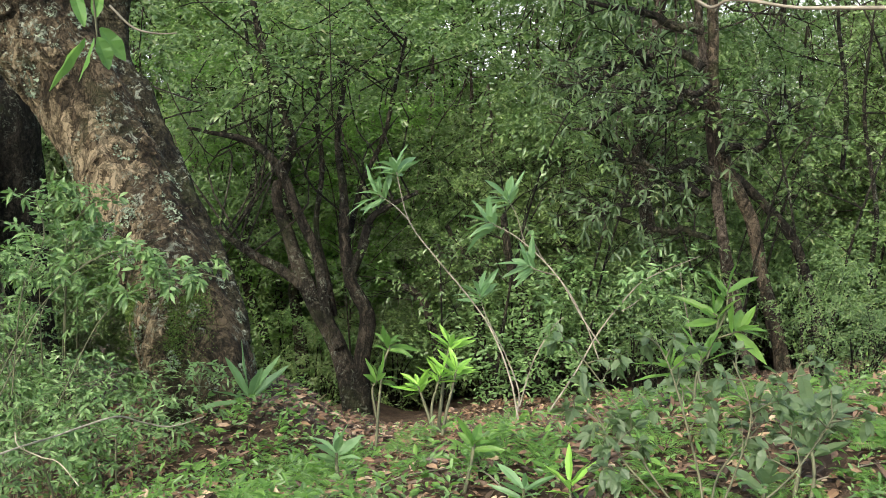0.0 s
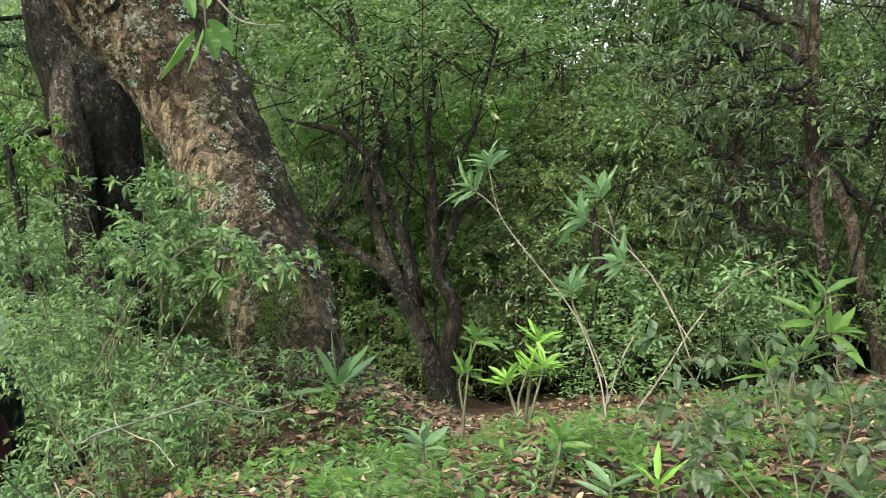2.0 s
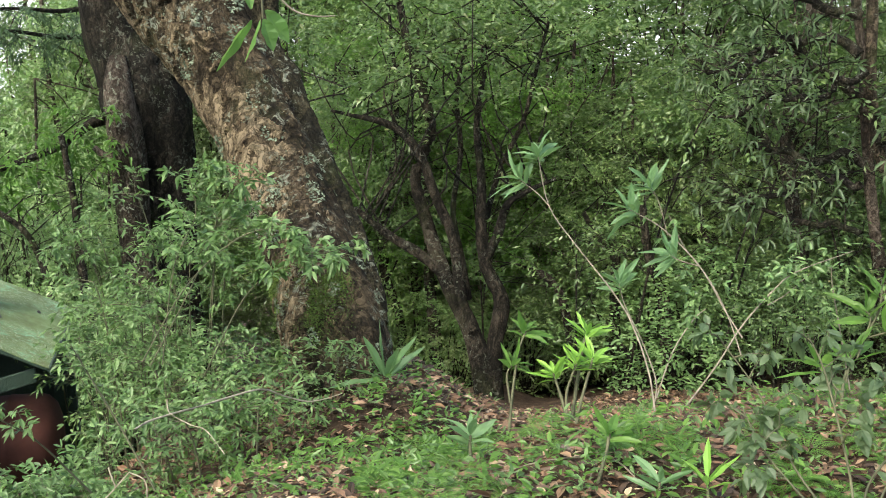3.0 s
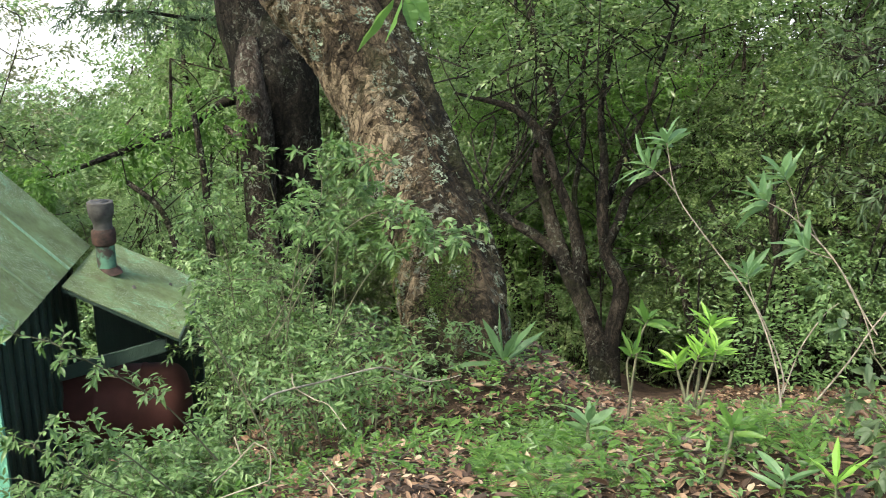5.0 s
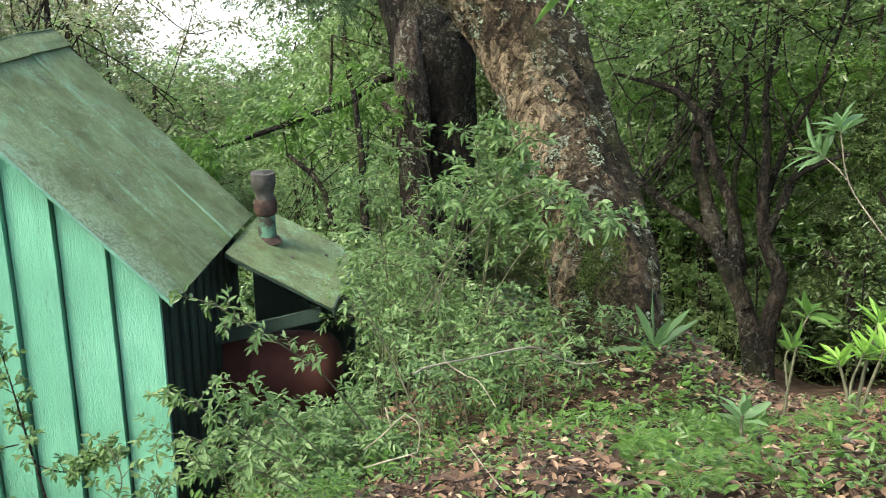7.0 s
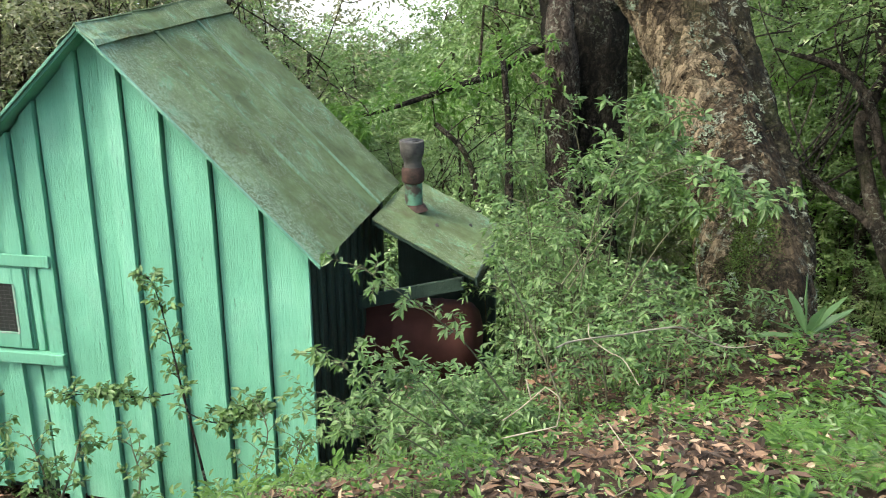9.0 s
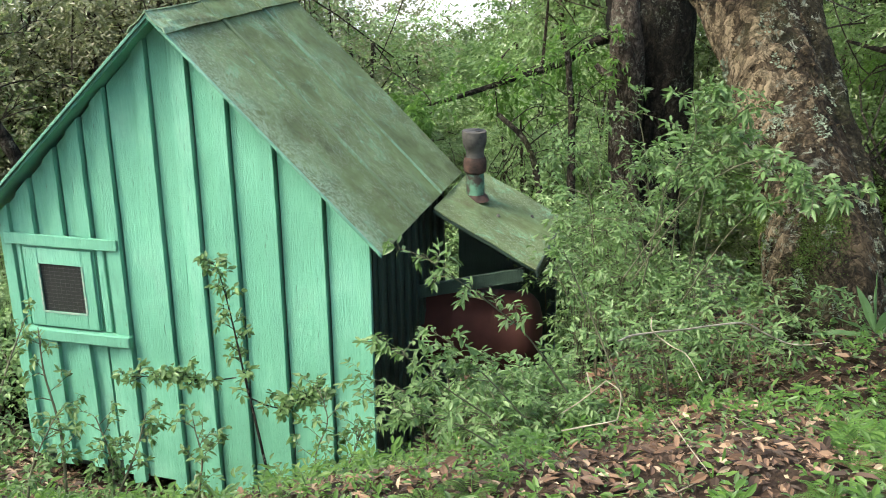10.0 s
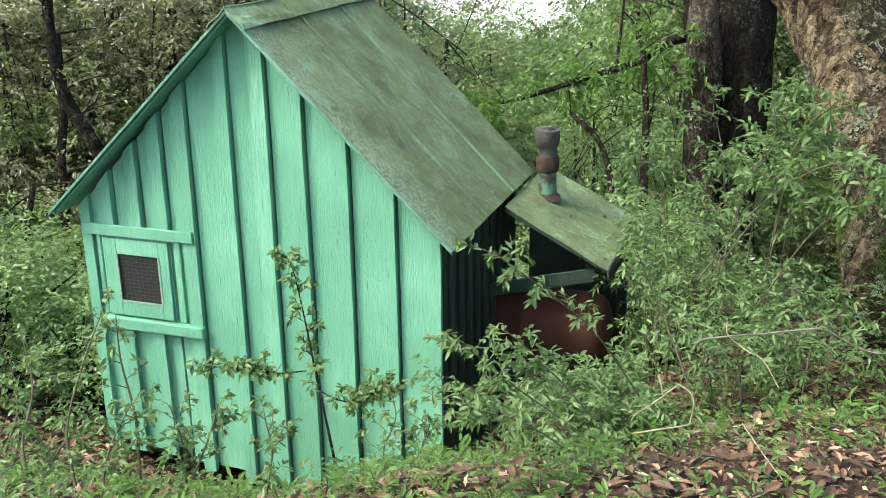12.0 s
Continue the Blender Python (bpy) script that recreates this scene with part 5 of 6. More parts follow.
# ---------------------------------------------------------------- the undergrowth beside the oak and the hut
def build_thickets():
    rng = np.random.RandomState(31)
    spots = []
    for a, d, top in ((21.4, 5.0, 0.55), (22.2, 5.3, 0.75), (23.6, 5.5, 0.85), (24.8, 5.2, 0.75), (25.2, 5.6, 0.8),
                      (22, 4.5, 0.45), (20.0, 4.4, 0.30), (24.5, 4.4, 0.40), (26.4, 4.5, 0.24), (16.5, 4.9, 0.22), (25.0, 6.4, 1.15), (23.2, 6.6, 1.25), (27.4, 6.7, 1.05), (22.8, 5.8, 1.0), (24.4, 5.9, 1.1), (26.2, 6.1, 0.95),
                      (29.5, 4.6, 0.37), (30.8, 4.4, 0.35), (32.0, 4.5, 0.38), (33.2, 4.3, 0.35), (34.4, 4.4, 0.38), (35.4, 4.2, 0.29), (31.4, 4.0, 0.20), (33.8, 3.9, 0.20), (29.8, 4.1, 0.23)):
        spots.append((-d * math.sin(radians(a)), d * math.cos(radians(a)), top))
    for x, y, top in spots:
        stems = [arching(x + rng.normal(0, 0.12), y + rng.normal(0, 0.12), top * rng.uniform(0.7, 1.1), rng) for q in range(3)]
        woody("shrub", "leafy green shrub with narrow pointed leaves beside the oak", "shrub", stems, LEAF_SHRUB, STEM, rng, (0.046, 0.0145), 8, (7, 0.24, 2), "shrubs between oak and hut")


build_thickets()


def build_tall_shoots():
    """Thin leafy shoots that rise out of the shrubs before the dark trunk."""
    rng = np.random.RandomState(36)
    for a, d, top in ((22.4, 5.6, 1.15), (23.0, 6.0, 1.5), (24.5, 6.3, 1.6), (25.2, 5.7, 1.2), (26.0, 6.4, 1.55), (27.5, 6.6, 1.35), (28.4, 7.0, 1.45), (20.9, 5.9, 1.25)):
        x, y = -d * math.sin(radians(a)), d * math.cos(radians(a))
        stems = [arching(x + rng.normal(0, 0.08), y + rng.normal(0, 0.08), top * rng.uniform(0.85, 1.05), rng, 0.14) for q in range(2)]
        woody("leafy_shoot", "tall thin green shoot with small pointed leaves", "shrub", stems, LEAF_SHRUB, STEM, rng, (0.046, 0.0155), 7, (10, 0.22, 2), "shoots beside the oak", first=0.35)


build_tall_shoots()


def build_sprays():
    """Long leafy sprays that lean out before the red drum."""
    rng = np.random.RandomState(33)
    sprays = [
        [(-1.61, 2.96, 0.03, 0.0081), (-1.69, 2.81, 0.28, 0.0057), (-1.71, 2.62, 0.45, 0.0045), (-1.75, 2.47, 0.58, 0.0034), (-1.8, 2.36, 0.68, 0.002)],
        [(-1.73, 2.64, 0.04, 0.0057), (-1.82, 2.53, 0.16, 0.0046), (-1.88, 2.43, 0.28, 0.0036), (-1.95, 2.3, 0.4, 0.0021)],
        [(-1.68, 2.78, -0.01, 0.0059), (-1.77, 2.69, 0.15, 0.0048), (-1.8, 2.6, 0.25, 0.0037), (-1.84, 2.55, 0.33, 0.0022)],
        [(-1.65, 2.54, 0.0, 0.0056), (-1.73, 2.43, 0.11, 0.0045), (-1.8, 2.29, 0.19, 0.0035), (-1.88, 2.25, 0.22, 0.0021)],
        [(-1.61, 3.45, -0.22, 0.0092), (-1.75, 3.5, 0.01, 0.0069), (-1.88, 3.53, 0.22, 0.0057), (-1.95, 3.54, 0.34, 0.0028)],
    ]
    for s in sprays:
        s = np.array(s) * [1, 1, 1, 0.5]
        woody("leafy_spray", "arching green shoot with pointed leaves leaning before the hut", "shrub", [s], LEAF_SHRUB, STEM, rng, (0.037, 0.0125), 6, (13, 0.09, 1), "sprays before the red drum", first=0.3)
    for s in ([(-2.11, 4.51, -0.12, 0.0035), (-1.91, 4.61, 0.23, 0.0031), (-1.67, 4.66, 0.46, 0.0028), (-1.45, 4.64, 0.54, 0.0025), (-1.28, 4.67, 0.46, 0.0033), (-1.03, 4.71, 0.38, 0.0022)], [(-2.11, 4.61, -0.17, 0.0035), (-1.88, 4.75, 0.29, 0.0029), (-1.75, 4.78, 0.62, 0.0026), (-1.62, 4.74, 0.76, 0.0022)],
              [(-1.8, 4.5, -0.18, 0.0034), (-1.56, 4.52, 0.25, 0.0027), (-1.32, 4.54, 0.41, 0.0024), (-1.15, 4.6, 0.45, 0.0021)], [(-2.02, 4.54, -0.14, 0.0035), (-1.96, 4.62, 0.33, 0.0028), (-1.87, 4.72, 0.58, 0.0026), (-1.91, 4.75, 0.79, 0.0023)]):
        woody("leafy_spray", "green leafy shoot reaching before the oak trunk", "shrub", [s], LEAF_SHRUB, STEM, rng, (0.056, 0.020), 6, (13, 0.17, 2), "sprays before the oak", first=0.35)
    # the thin sapling in front of the boards
    hutside = [
        ([[(-2.74, 2.6, -0.54, 0.0065), (-2.86, 2.66, -0.31, 0.0052), (-2.95, 2.7, -0.12, 0.0045), (-3.02, 2.73, 0.05, 0.0032), (-3.09, 2.75, 0.23, 0.0019), (-3.13, 2.75, 0.29, 0.0013)], [(-2.96, 2.67, -0.15, 0.0032), (-3.04, 2.58, -0.15, 0.0026), (-3.14, 2.49, -0.12, 0.0019), (-3.23, 2.38, -0.1, 0.0013)], [(-2.91, 2.67, -0.22, 0.0032), (-2.82, 2.73, -0.27, 0.0026), (-2.75, 2.8, -0.25, 0.0019), (-2.69, 2.88, -0.22, 0.0013)]], "thin sapling with small dark leaves before the boards"),
        ([[(-3.33, 2.08, -0.51, 0.0066), (-3.42, 2.15, -0.29, 0.0053), (-3.52, 2.18, -0.08, 0.004), (-3.58, 2.22, 0.09, 0.002)], [(-3.31, 1.79, -0.39, 0.0063), (-3.4, 1.84, -0.2, 0.005), (-3.44, 1.97, 0.02, 0.0038), (-3.45, 2.09, 0.2, 0.0019)]], "thin bush with sparse leaves before the hut"),
        ([[(-3.06, 2.1, -0.47, 0.005), (-3.12, 2.15, -0.32, 0.0038), (-3.21, 2.17, -0.18, 0.0025)], [(-3.06, 2.1, -0.47, 0.005), (-3.07, 2.23, -0.31, 0.0038), (-3.09, 2.31, -0.19, 0.0025)]], "thin bush with sparse leaves before the hut"),
        ([[(-3.45, 1.7, -0.44, 0.0065), (-3.54, 1.73, -0.27, 0.0052), (-3.59, 1.83, -0.09, 0.0039), (-3.66, 1.86, 0.09, 0.0026)], [(-3.45, 1.7, -0.44, 0.0065), (-3.47, 1.85, -0.3, 0.0052), (-3.44, 1.99, -0.21, 0.0039)]], "thin bush with sparse leaves before the hut"),
        ([[(-2.5, 2.65, -0.56, 0.005), (-2.58, 2.7, -0.41, 0.0038), (-2.58, 2.78, -0.29, 0.0025), (-2.64, 2.81, -0.17, 0.0019)], [(-2.5, 2.65, -0.56, 0.005), (-2.47, 2.78, -0.43, 0.0038), (-2.47, 2.86, -0.32, 0.0025)]], "thin bush with sparse leaves before the hut"),
        ([[(-2.72, 2.2, -0.42, 0.0048), (-2.76, 2.28, -0.28, 0.0036), (-2.82, 2.31, -0.17, 0.0024)], [(-3.09, 1.76, -0.34, 0.0048), (-3.14, 1.84, -0.21, 0.0036), (-3.14, 1.95, -0.07, 0.0024)], [(-3.81, 1.79, -0.42, 0.0055), (-3.84, 1.89, -0.26, 0.0041), (-3.91, 1.92, -0.09, 0.0028)]], "thin bush with sparse leaves before the hut"),
    ]
    for stems, label in hutside:
        if "dark" in label:
            woody("sapling", label, "sapling", stems, LEAF_SHRUB, BARK_DARK, rng, (0.036, 0.017), 5, (26, 0.065, 1), "saplings before the hut", first=0.3)
            continue
        woody("sapling", label, "sapling", stems, LEAF_SHRUB, STEM, rng, (0.034, 0.0155), 5, (14, 0.10, 1), "saplings before the hut", first=0.1)


build_sprays()


# ---------------------------------------------------------------- single plants on the bank
def whorled(name, label, stems, mat, wood, rng, n, leaf, open_=1.0, droop=0.1):
    """A plant of bare stems, each ending in a whorl of long leaves."""
    t = thing(name, label, "plant")
    for s in stems:
        s = np.asarray(s, float)
        st = part("stem", raw_mesh("stem", *tube(s, 24, 7, 0.04, 3), True), wood, t)
        part("leaf_whorl", raw_mesh("leaf_whorl", *whorl(s[-1, :3], s[-1, :3] - s[-2, :3], n, leaf[0], leaf[1], rng, open_, droop)), mat, st)
    return t


def build_plants():
    rng = np.random.RandomState(8)
    pl = thing("long_leaved_plant", "pale green plant with a rosette of long narrow leaves", "plant")
    st = part("stem", raw_mesh("stem", *tube([(-0.98, 4.91, -0.41, 0.011), (-0.98, 4.91, -0.34, 0.010), (-0.98, 4.92, -0.33, 0.009)], 24, 7, 0.04, 3), True), STEM, pl)
    heart = np.array((-0.98, 4.92, -0.32))
    ways = np.array([(-0.43, 0.0, 0.95), (0.55, -0.1, 0.85), (-0.95, -0.15, 0.35), (0.30, -0.35, 0.75), (-0.8, -0.35, 0.02), (-0.1, 0.25, 0.5), (0.35, 0.3, 0.25)])
    part("leaf_whorl", raw_mesh("leaf_whorl", *leaves(np.repeat(heart[None], 7, axis=0) + ways * 0.014, ways, 0.275, 0.060, rng, 0.4, 0.06, "smooth")), LEAF_BLUE, st)
    whorled("lime_plant", "bright lime green young plant on the bank", [
        [(-0.04, 4.21, -0.38, 0.0103), (-0.02, 4.3, -0.2, 0.009), (0.0, 4.37, -0.02, 0.0077), (0.03, 4.44, 0.15, 0.0051)], [(-0.03, 4.12, -0.34, 0.01), (-0.05, 4.21, -0.16, 0.0075), (-0.09, 4.26, -0.04, 0.0063), (-0.11, 4.28, 0.01, 0.005)],
        [(-0.03, 4.12, -0.34, 0.01), (0.01, 4.23, -0.12, 0.0075), (0.04, 4.27, -0.0, 0.0063), (0.06, 4.3, 0.08, 0.005)], [(-0.03, 4.17, -0.25, 0.0075), (-0.05, 4.24, -0.09, 0.0063), (-0.03, 4.27, -0.0, 0.005), (-0.01, 4.3, 0.05, 0.005)]], LEAF_LIME, STEM, rng, 14, (0.135, 0.024), 1.3, 0.15)
    whorled("slender_sapling", "slender green sapling with whorled leaves on the bank", [
        [(-0.31, 4.44, -0.35, 0.008), (-0.3, 4.51, -0.18, 0.0067), (-0.28, 4.58, -0.01, 0.0054), (-0.25, 4.62, 0.08, 0.004)], [(-0.31, 4.49, -0.23, 0.0067), (-0.33, 4.54, -0.11, 0.0054), (-0.3, 4.56, -0.06, 0.004)]], LEAF_FRESH, STEM, rng, 9, (0.13, 0.03), 1.2, 0.3)
    whorled("tall_stalked_shrub", "tall bare-stalked shrub with whorled grey-green leaves", [
        [(0.3, 3.85, 0.04, 0.0041), (0.27, 3.91, 0.19, 0.0041), (0.2, 3.98, 0.36, 0.0037), (0.11, 4.02, 0.49, 0.0033), (-0.03, 4.07, 0.65, 0.0029), (-0.14, 4.1, 0.8, 0.0025), (-0.19, 4.14, 1.0, 0.0021)],
        [(-0.14, 4.1, 0.8, 0.0025), (-0.19, 4.11, 0.85, 0.0021), (-0.26, 4.12, 0.9, 0.0017)],
        [(0.3, 3.94, 0.01, 0.0034), (0.31, 3.98, 0.11, 0.0034), (0.25, 4.04, 0.26, 0.0025), (0.18, 4.09, 0.39, 0.0021), (0.15, 4.12, 0.48, 0.0017)],
        [(0.64, 4.01, 0.3, 0.0034), (0.57, 4.06, 0.4, 0.0034), (0.47, 4.12, 0.56, 0.003), (0.32, 4.17, 0.7, 0.0025), (0.19, 4.19, 0.77, 0.0021)],
        [(0.47, 4.12, 0.56, 0.0025), (0.39, 4.13, 0.58, 0.0021), (0.35, 4.14, 0.6, 0.0017)],
        [(0.35, 4.26, 0.65, 0.0022), (0.31, 4.29, 0.78, 0.0017), (0.27, 4.31, 0.85, 0.0017)]], LEAF_BLUE, TWIG, rng, 13, (0.135, 0.026), 1.2, 0.2)
    whorled("broad_leaved_sapling", "broad-leaved green sapling with upright shoots", [
        [(1.07, 4.11, -0.07, 0.0075), (1.09, 4.18, 0.11, 0.006), (1.16, 4.21, 0.25, 0.0053), (1.21, 4.23, 0.37, 0.0045), (1.22, 4.26, 0.45, 0.0038)], [(1.16, 4.21, 0.25, 0.0045), (1.23, 4.2, 0.28, 0.0038), (1.27, 4.19, 0.3, 0.003)],
        [(1.13, 4.19, 0.16, 0.0045), (1.18, 4.23, 0.32, 0.0038), (1.16, 4.24, 0.36, 0.003)],
        [(1.09, 4.16, 0.07, 0.0045), (1.1, 4.18, 0.13, 0.0038), (1.11, 4.2, 0.18, 0.003)], [(1.08, 4.14, 0.02, 0.0045), (1.01, 4.19, 0.09, 0.0038), (0.98, 4.21, 0.13, 0.003)]], LEAF_FRESH, STEM, rng, 7, (0.165, 0.042), 1.1, 0.15)
    bare = [
        [(0.44, 4.03, -0.01, 0.0043), (0.56, 4.08, 0.16, 0.0039), (0.65, 4.12, 0.31, 0.0035), (0.77, 4.15, 0.46, 0.003), (0.86, 4.16, 0.54, 0.0026), (1.06, 4.13, 0.64, 0.0013)],
        [(0.67, 4.18, 0.16, 0.0035), (0.61, 4.24, 0.32, 0.0031), (0.53, 4.29, 0.46, 0.0027), (0.43, 4.34, 0.58, 0.0022), (0.36, 4.38, 0.71, 0.0013)],
        [(0.32, 4.05, 0.01, 0.0035), (0.38, 4.11, 0.19, 0.003), (0.46, 4.15, 0.32, 0.0022), (0.51, 4.16, 0.37, 0.0013)],
        [(1.13, 4.24, 0.01, 0.0037), (1.09, 4.33, 0.24, 0.0028), (1.06, 4.39, 0.4, 0.0023), (1.05, 4.42, 0.5, 0.0014)],
        [(0.75, 4.14, 0.4, 0.0026), (0.82, 4.14, 0.45, 0.0017), (0.91, 4.15, 0.54, 0.0013)],
    ]
    b = thing("bare_shrub", "pale bare twigs of a half-leafless shrub", "shrub")
    for s in bare:
        st = part("twig", raw_mesh("twig", *tube(s, 30, 7, 0.08, 5, 2), True), TWIG, b)
        p = curve_points(s, 12)[5:]
        lines = sum((twig_fan(q[:3], (rng.normal(), rng.normal(), 0.5), 0.12, rng, 1, 0.003) for q in p), [])
        part("foliage", raw_mesh("foliage", *leafed(lines, 3, 0.048, 0.015, rng)), LEAF_SHRUB, st)
    # close shrub with rounded leaves
    stems = [[(0.52, 1.85, 0.64, 0.003), (0.52, 1.91, 0.73, 0.0027), (0.5, 1.96, 0.83, 0.0024), (0.47, 2.01, 0.94, 0.0018), (0.44, 2.04, 1.0, 0.0012)], [(0.52, 1.85, 0.64, 0.003), (0.42, 1.94, 0.75, 0.0024), (0.35, 2.01, 0.88, 0.0018), (0.27, 2.06, 0.98, 0.0012)],
             [(0.52, 1.85, 0.64, 0.003), (0.58, 1.9, 0.75, 0.0024), (0.62, 1.94, 0.87, 0.0018), (0.59, 1.99, 0.97, 0.0012)], [(0.5, 1.77, 0.69, 0.0029), (0.63, 1.78, 0.79, 0.0023), (0.7, 1.8, 0.87, 0.0017), (0.74, 1.81, 0.94, 0.0011)],
             [(0.51, 1.81, 0.66, 0.0029), (0.42, 1.87, 0.73, 0.0023), (0.35, 1.92, 0.8, 0.0018), (0.31, 1.96, 0.87, 0.0012)], [(0.56, 1.94, 0.59, 0.0031), (0.58, 2.0, 0.71, 0.0025), (0.7, 2.02, 0.86, 0.0019), (0.75, 2.04, 0.95, 0.0013)]]
    stems += [[(0.50, 1.88, -0.05, 0.0045), (0.50, 1.86, 0.3, 0.004), (0.52, 1.85, 0.66, 0.003)]]
    woody("grey_green_shrub", "low shrub with rounded grey-green leaves close by", "shrub", stems, LEAF_GREY, STEM, rng, (0.033, 0.0175), 4, (7, 0.08, 1), first=0.4, fine="smooth")
    for k, (s, n, leaf, mat) in enumerate((
            ([(-0.42, 3.81, -0.23, 0.0094), (-0.43, 3.85, -0.15, 0.0070), (-0.43, 3.86, -0.11, 0.0070)], 8, (0.157, 0.036), LEAF_BLUE), ([(1.22, 3.29, -0.05, 0.0086), (1.27, 3.37, 0.13, 0.0065), (1.30, 3.41, 0.25, 0.0053)], 9, (0.190, 0.048), LEAF_GREY),
            ([(0.27, 3.11, -0.03, 0.0077), (0.27, 3.16, 0.03, 0.0058), (0.27, 3.17, 0.08, 0.0058)], 7, (0.134, 0.027), LEAF_BLUE), ([(0.44, 3.14, -0.04, 0.0079), (0.43, 3.19, 0.04, 0.0059), (0.43, 3.20, 0.08, 0.0059)], 8, (0.133, 0.036), LEAF_LIME),
            ([(1.27, 3.26, -0.03, 0.0085), (1.29, 3.30, 0.07, 0.0065), (1.29, 3.35, 0.15, 0.0065)], 8, (0.168, 0.046), LEAF_GREY), ([(1.08, 3.21, -0.06, 0.0083), (1.10, 3.24, 0.01, 0.0062), (1.11, 3.26, 0.06, 0.0062)], 7, (0.143, 0.043), LEAF_GREY),
            ([(0.07, 3.32, -0.03, 0.0081), (0.10, 3.37, 0.08, 0.0062), (0.11, 3.40, 0.14, 0.0062)], 9, (0.119, 0.030), LEAF_FRESH))):
        whorled("seedling", "young plant with a loose whorl of narrow leaves on the bank", [s], mat, STEM, rng, n, leaf, 1.2, 0.15)
    # leaves hanging close to the lens
    spr = thing("hanging_sprig", "fresh green sprig hanging from above close to the lens", "sprig")
    ln = np.array([(-0.38, 1.19, 1.73, 0.0017), (-0.39, 1.19, 1.7, 0.0014), (-0.39, 1.19, 1.67, 0.0014), (-0.39, 1.19, 1.65, 0.001)])
    st = part("stem", raw_mesh("stem", *tube(ln, 14, 6), True), STEM, spr)
    v = leaves(np.array([(-0.4, 1.18, 1.66), (-0.39, 1.19, 1.67), (-0.4, 1.18, 1.65), (-0.39, 1.18, 1.65), (-0.39, 1.19, 1.65), (-0.39, 1.2, 1.66)]),
               np.array([(-0.25, 0.1, 1.0), (0.2, 0.1, 1.0), (-0.8, 0.1, -0.75), (-0.45, -0.1, -1.0), (0.25, 0.1, -1.0), (0.5, 0.3, -0.9)]), 0.058, 0.018, rng, 0.5, 0.15, "smooth", (0.5, -0.6, 0.4))
    part("foliage", raw_mesh("foliage", *v), LEAF_SPRIG, st)
    tw = thing("overhanging_twig", "thin brown twig crossing above the bank close to the lens", "twig")
    part("stem", raw_mesh("stem", *tube([(0.3, 1.37, 1.71, 0.0023), (0.34, 1.36, 1.68, 0.0023), (0.37, 1.35, 1.69, 0.0023), (0.44, 1.33, 1.68, 0.0023), (0.5, 1.31, 1.68, 0.0027), (0.58, 1.27, 1.68, 0.0031)], 30, 7, 0.06, 2, 2), True), TWIG, tw)
    tw = thing("hanging_twig", "thin bare twig hanging before the oak", "twig")
    part("stem", raw_mesh("stem", *tube([(-0.48, 1.53, 1.68, 0.0017), (-0.45, 1.53, 1.65, 0.0017), (-0.42, 1.54, 1.64, 0.0014), (-0.39, 1.55, 1.64, 0.0009)], 16, 6, 0.06, 2, 2), True), TWIG, tw)
    # dead branches lying over the undergrowth
    d1 = thing("dead_branch", "pale bare dead branch lying over the undergrowth", "branch", group="dead branches")
    for s in ([(-1.25, 2.55, 0.46, 0.0051), (-1.24, 2.67, 0.44, 0.0051), (-1.23, 2.83, 0.4, 0.0051), (-1.21, 3.0, 0.36, 0.0054), (-1.17, 3.17, 0.32, 0.0052), (-1.13, 3.34, 0.28, 0.0052), (-1.09, 3.44, 0.21, 0.0049), (-1.03, 3.54, 0.15, 0.0044), (-0.98, 3.6, 0.12, 0.0035), (-0.93, 3.68, 0.14, 0.0022)], [(-1.25, 2.79, 0.45, 0.0029), (-1.22, 2.79, 0.41, 0.0032), (-1.18, 2.79, 0.39, 0.0031), (-1.11, 2.75, 0.36, 0.0027), (-1.04, 2.7, 0.33, 0.0021)]):
        part("stem", raw_mesh("stem", *tube(np.asarray(s) * [1, 1, 1, 0.6] + np.c_[rng.normal(0, 0.009, (len(s), 3)), np.zeros(len(s))], 60, 7, 0.25, 4, 3), True), DEADWOOD, d1)
    d2 = thing("dead_branch", "crooked pale dead twig standing in the herbs", "branch", group="dead branches")
    for s in ([(-1.48, 2.67, 0.05, 0.0037), (-1.41, 2.71, 0.07, 0.0041), (-1.34, 2.75, 0.09, 0.0033), (-1.33, 2.77, 0.1, 0.0033), (-1.34, 2.8, 0.17, 0.0033), (-1.39, 2.8, 0.2, 0.0033)], [(-1.39, 2.8, 0.2, 0.0037), (-1.48, 2.82, 0.1, 0.0038), (-1.57, 2.85, 0.01, 0.0039)], [(-1.46, 2.84, 0.12, 0.0046), (-1.49, 2.86, 0.18, 0.0042)], [(-1.25, 3.0, 0.02, 0.0029), (-1.11, 2.82, 0.04, 0.003), (-0.98, 2.64, 0.08, 0.0023)]):
        part("stem", raw_mesh("stem", *tube(np.array(s) * [1, 1, 1, 0.65], 30, 7, 0.15, 4, 3), True), DEADWOOD, d2)


build_plants()


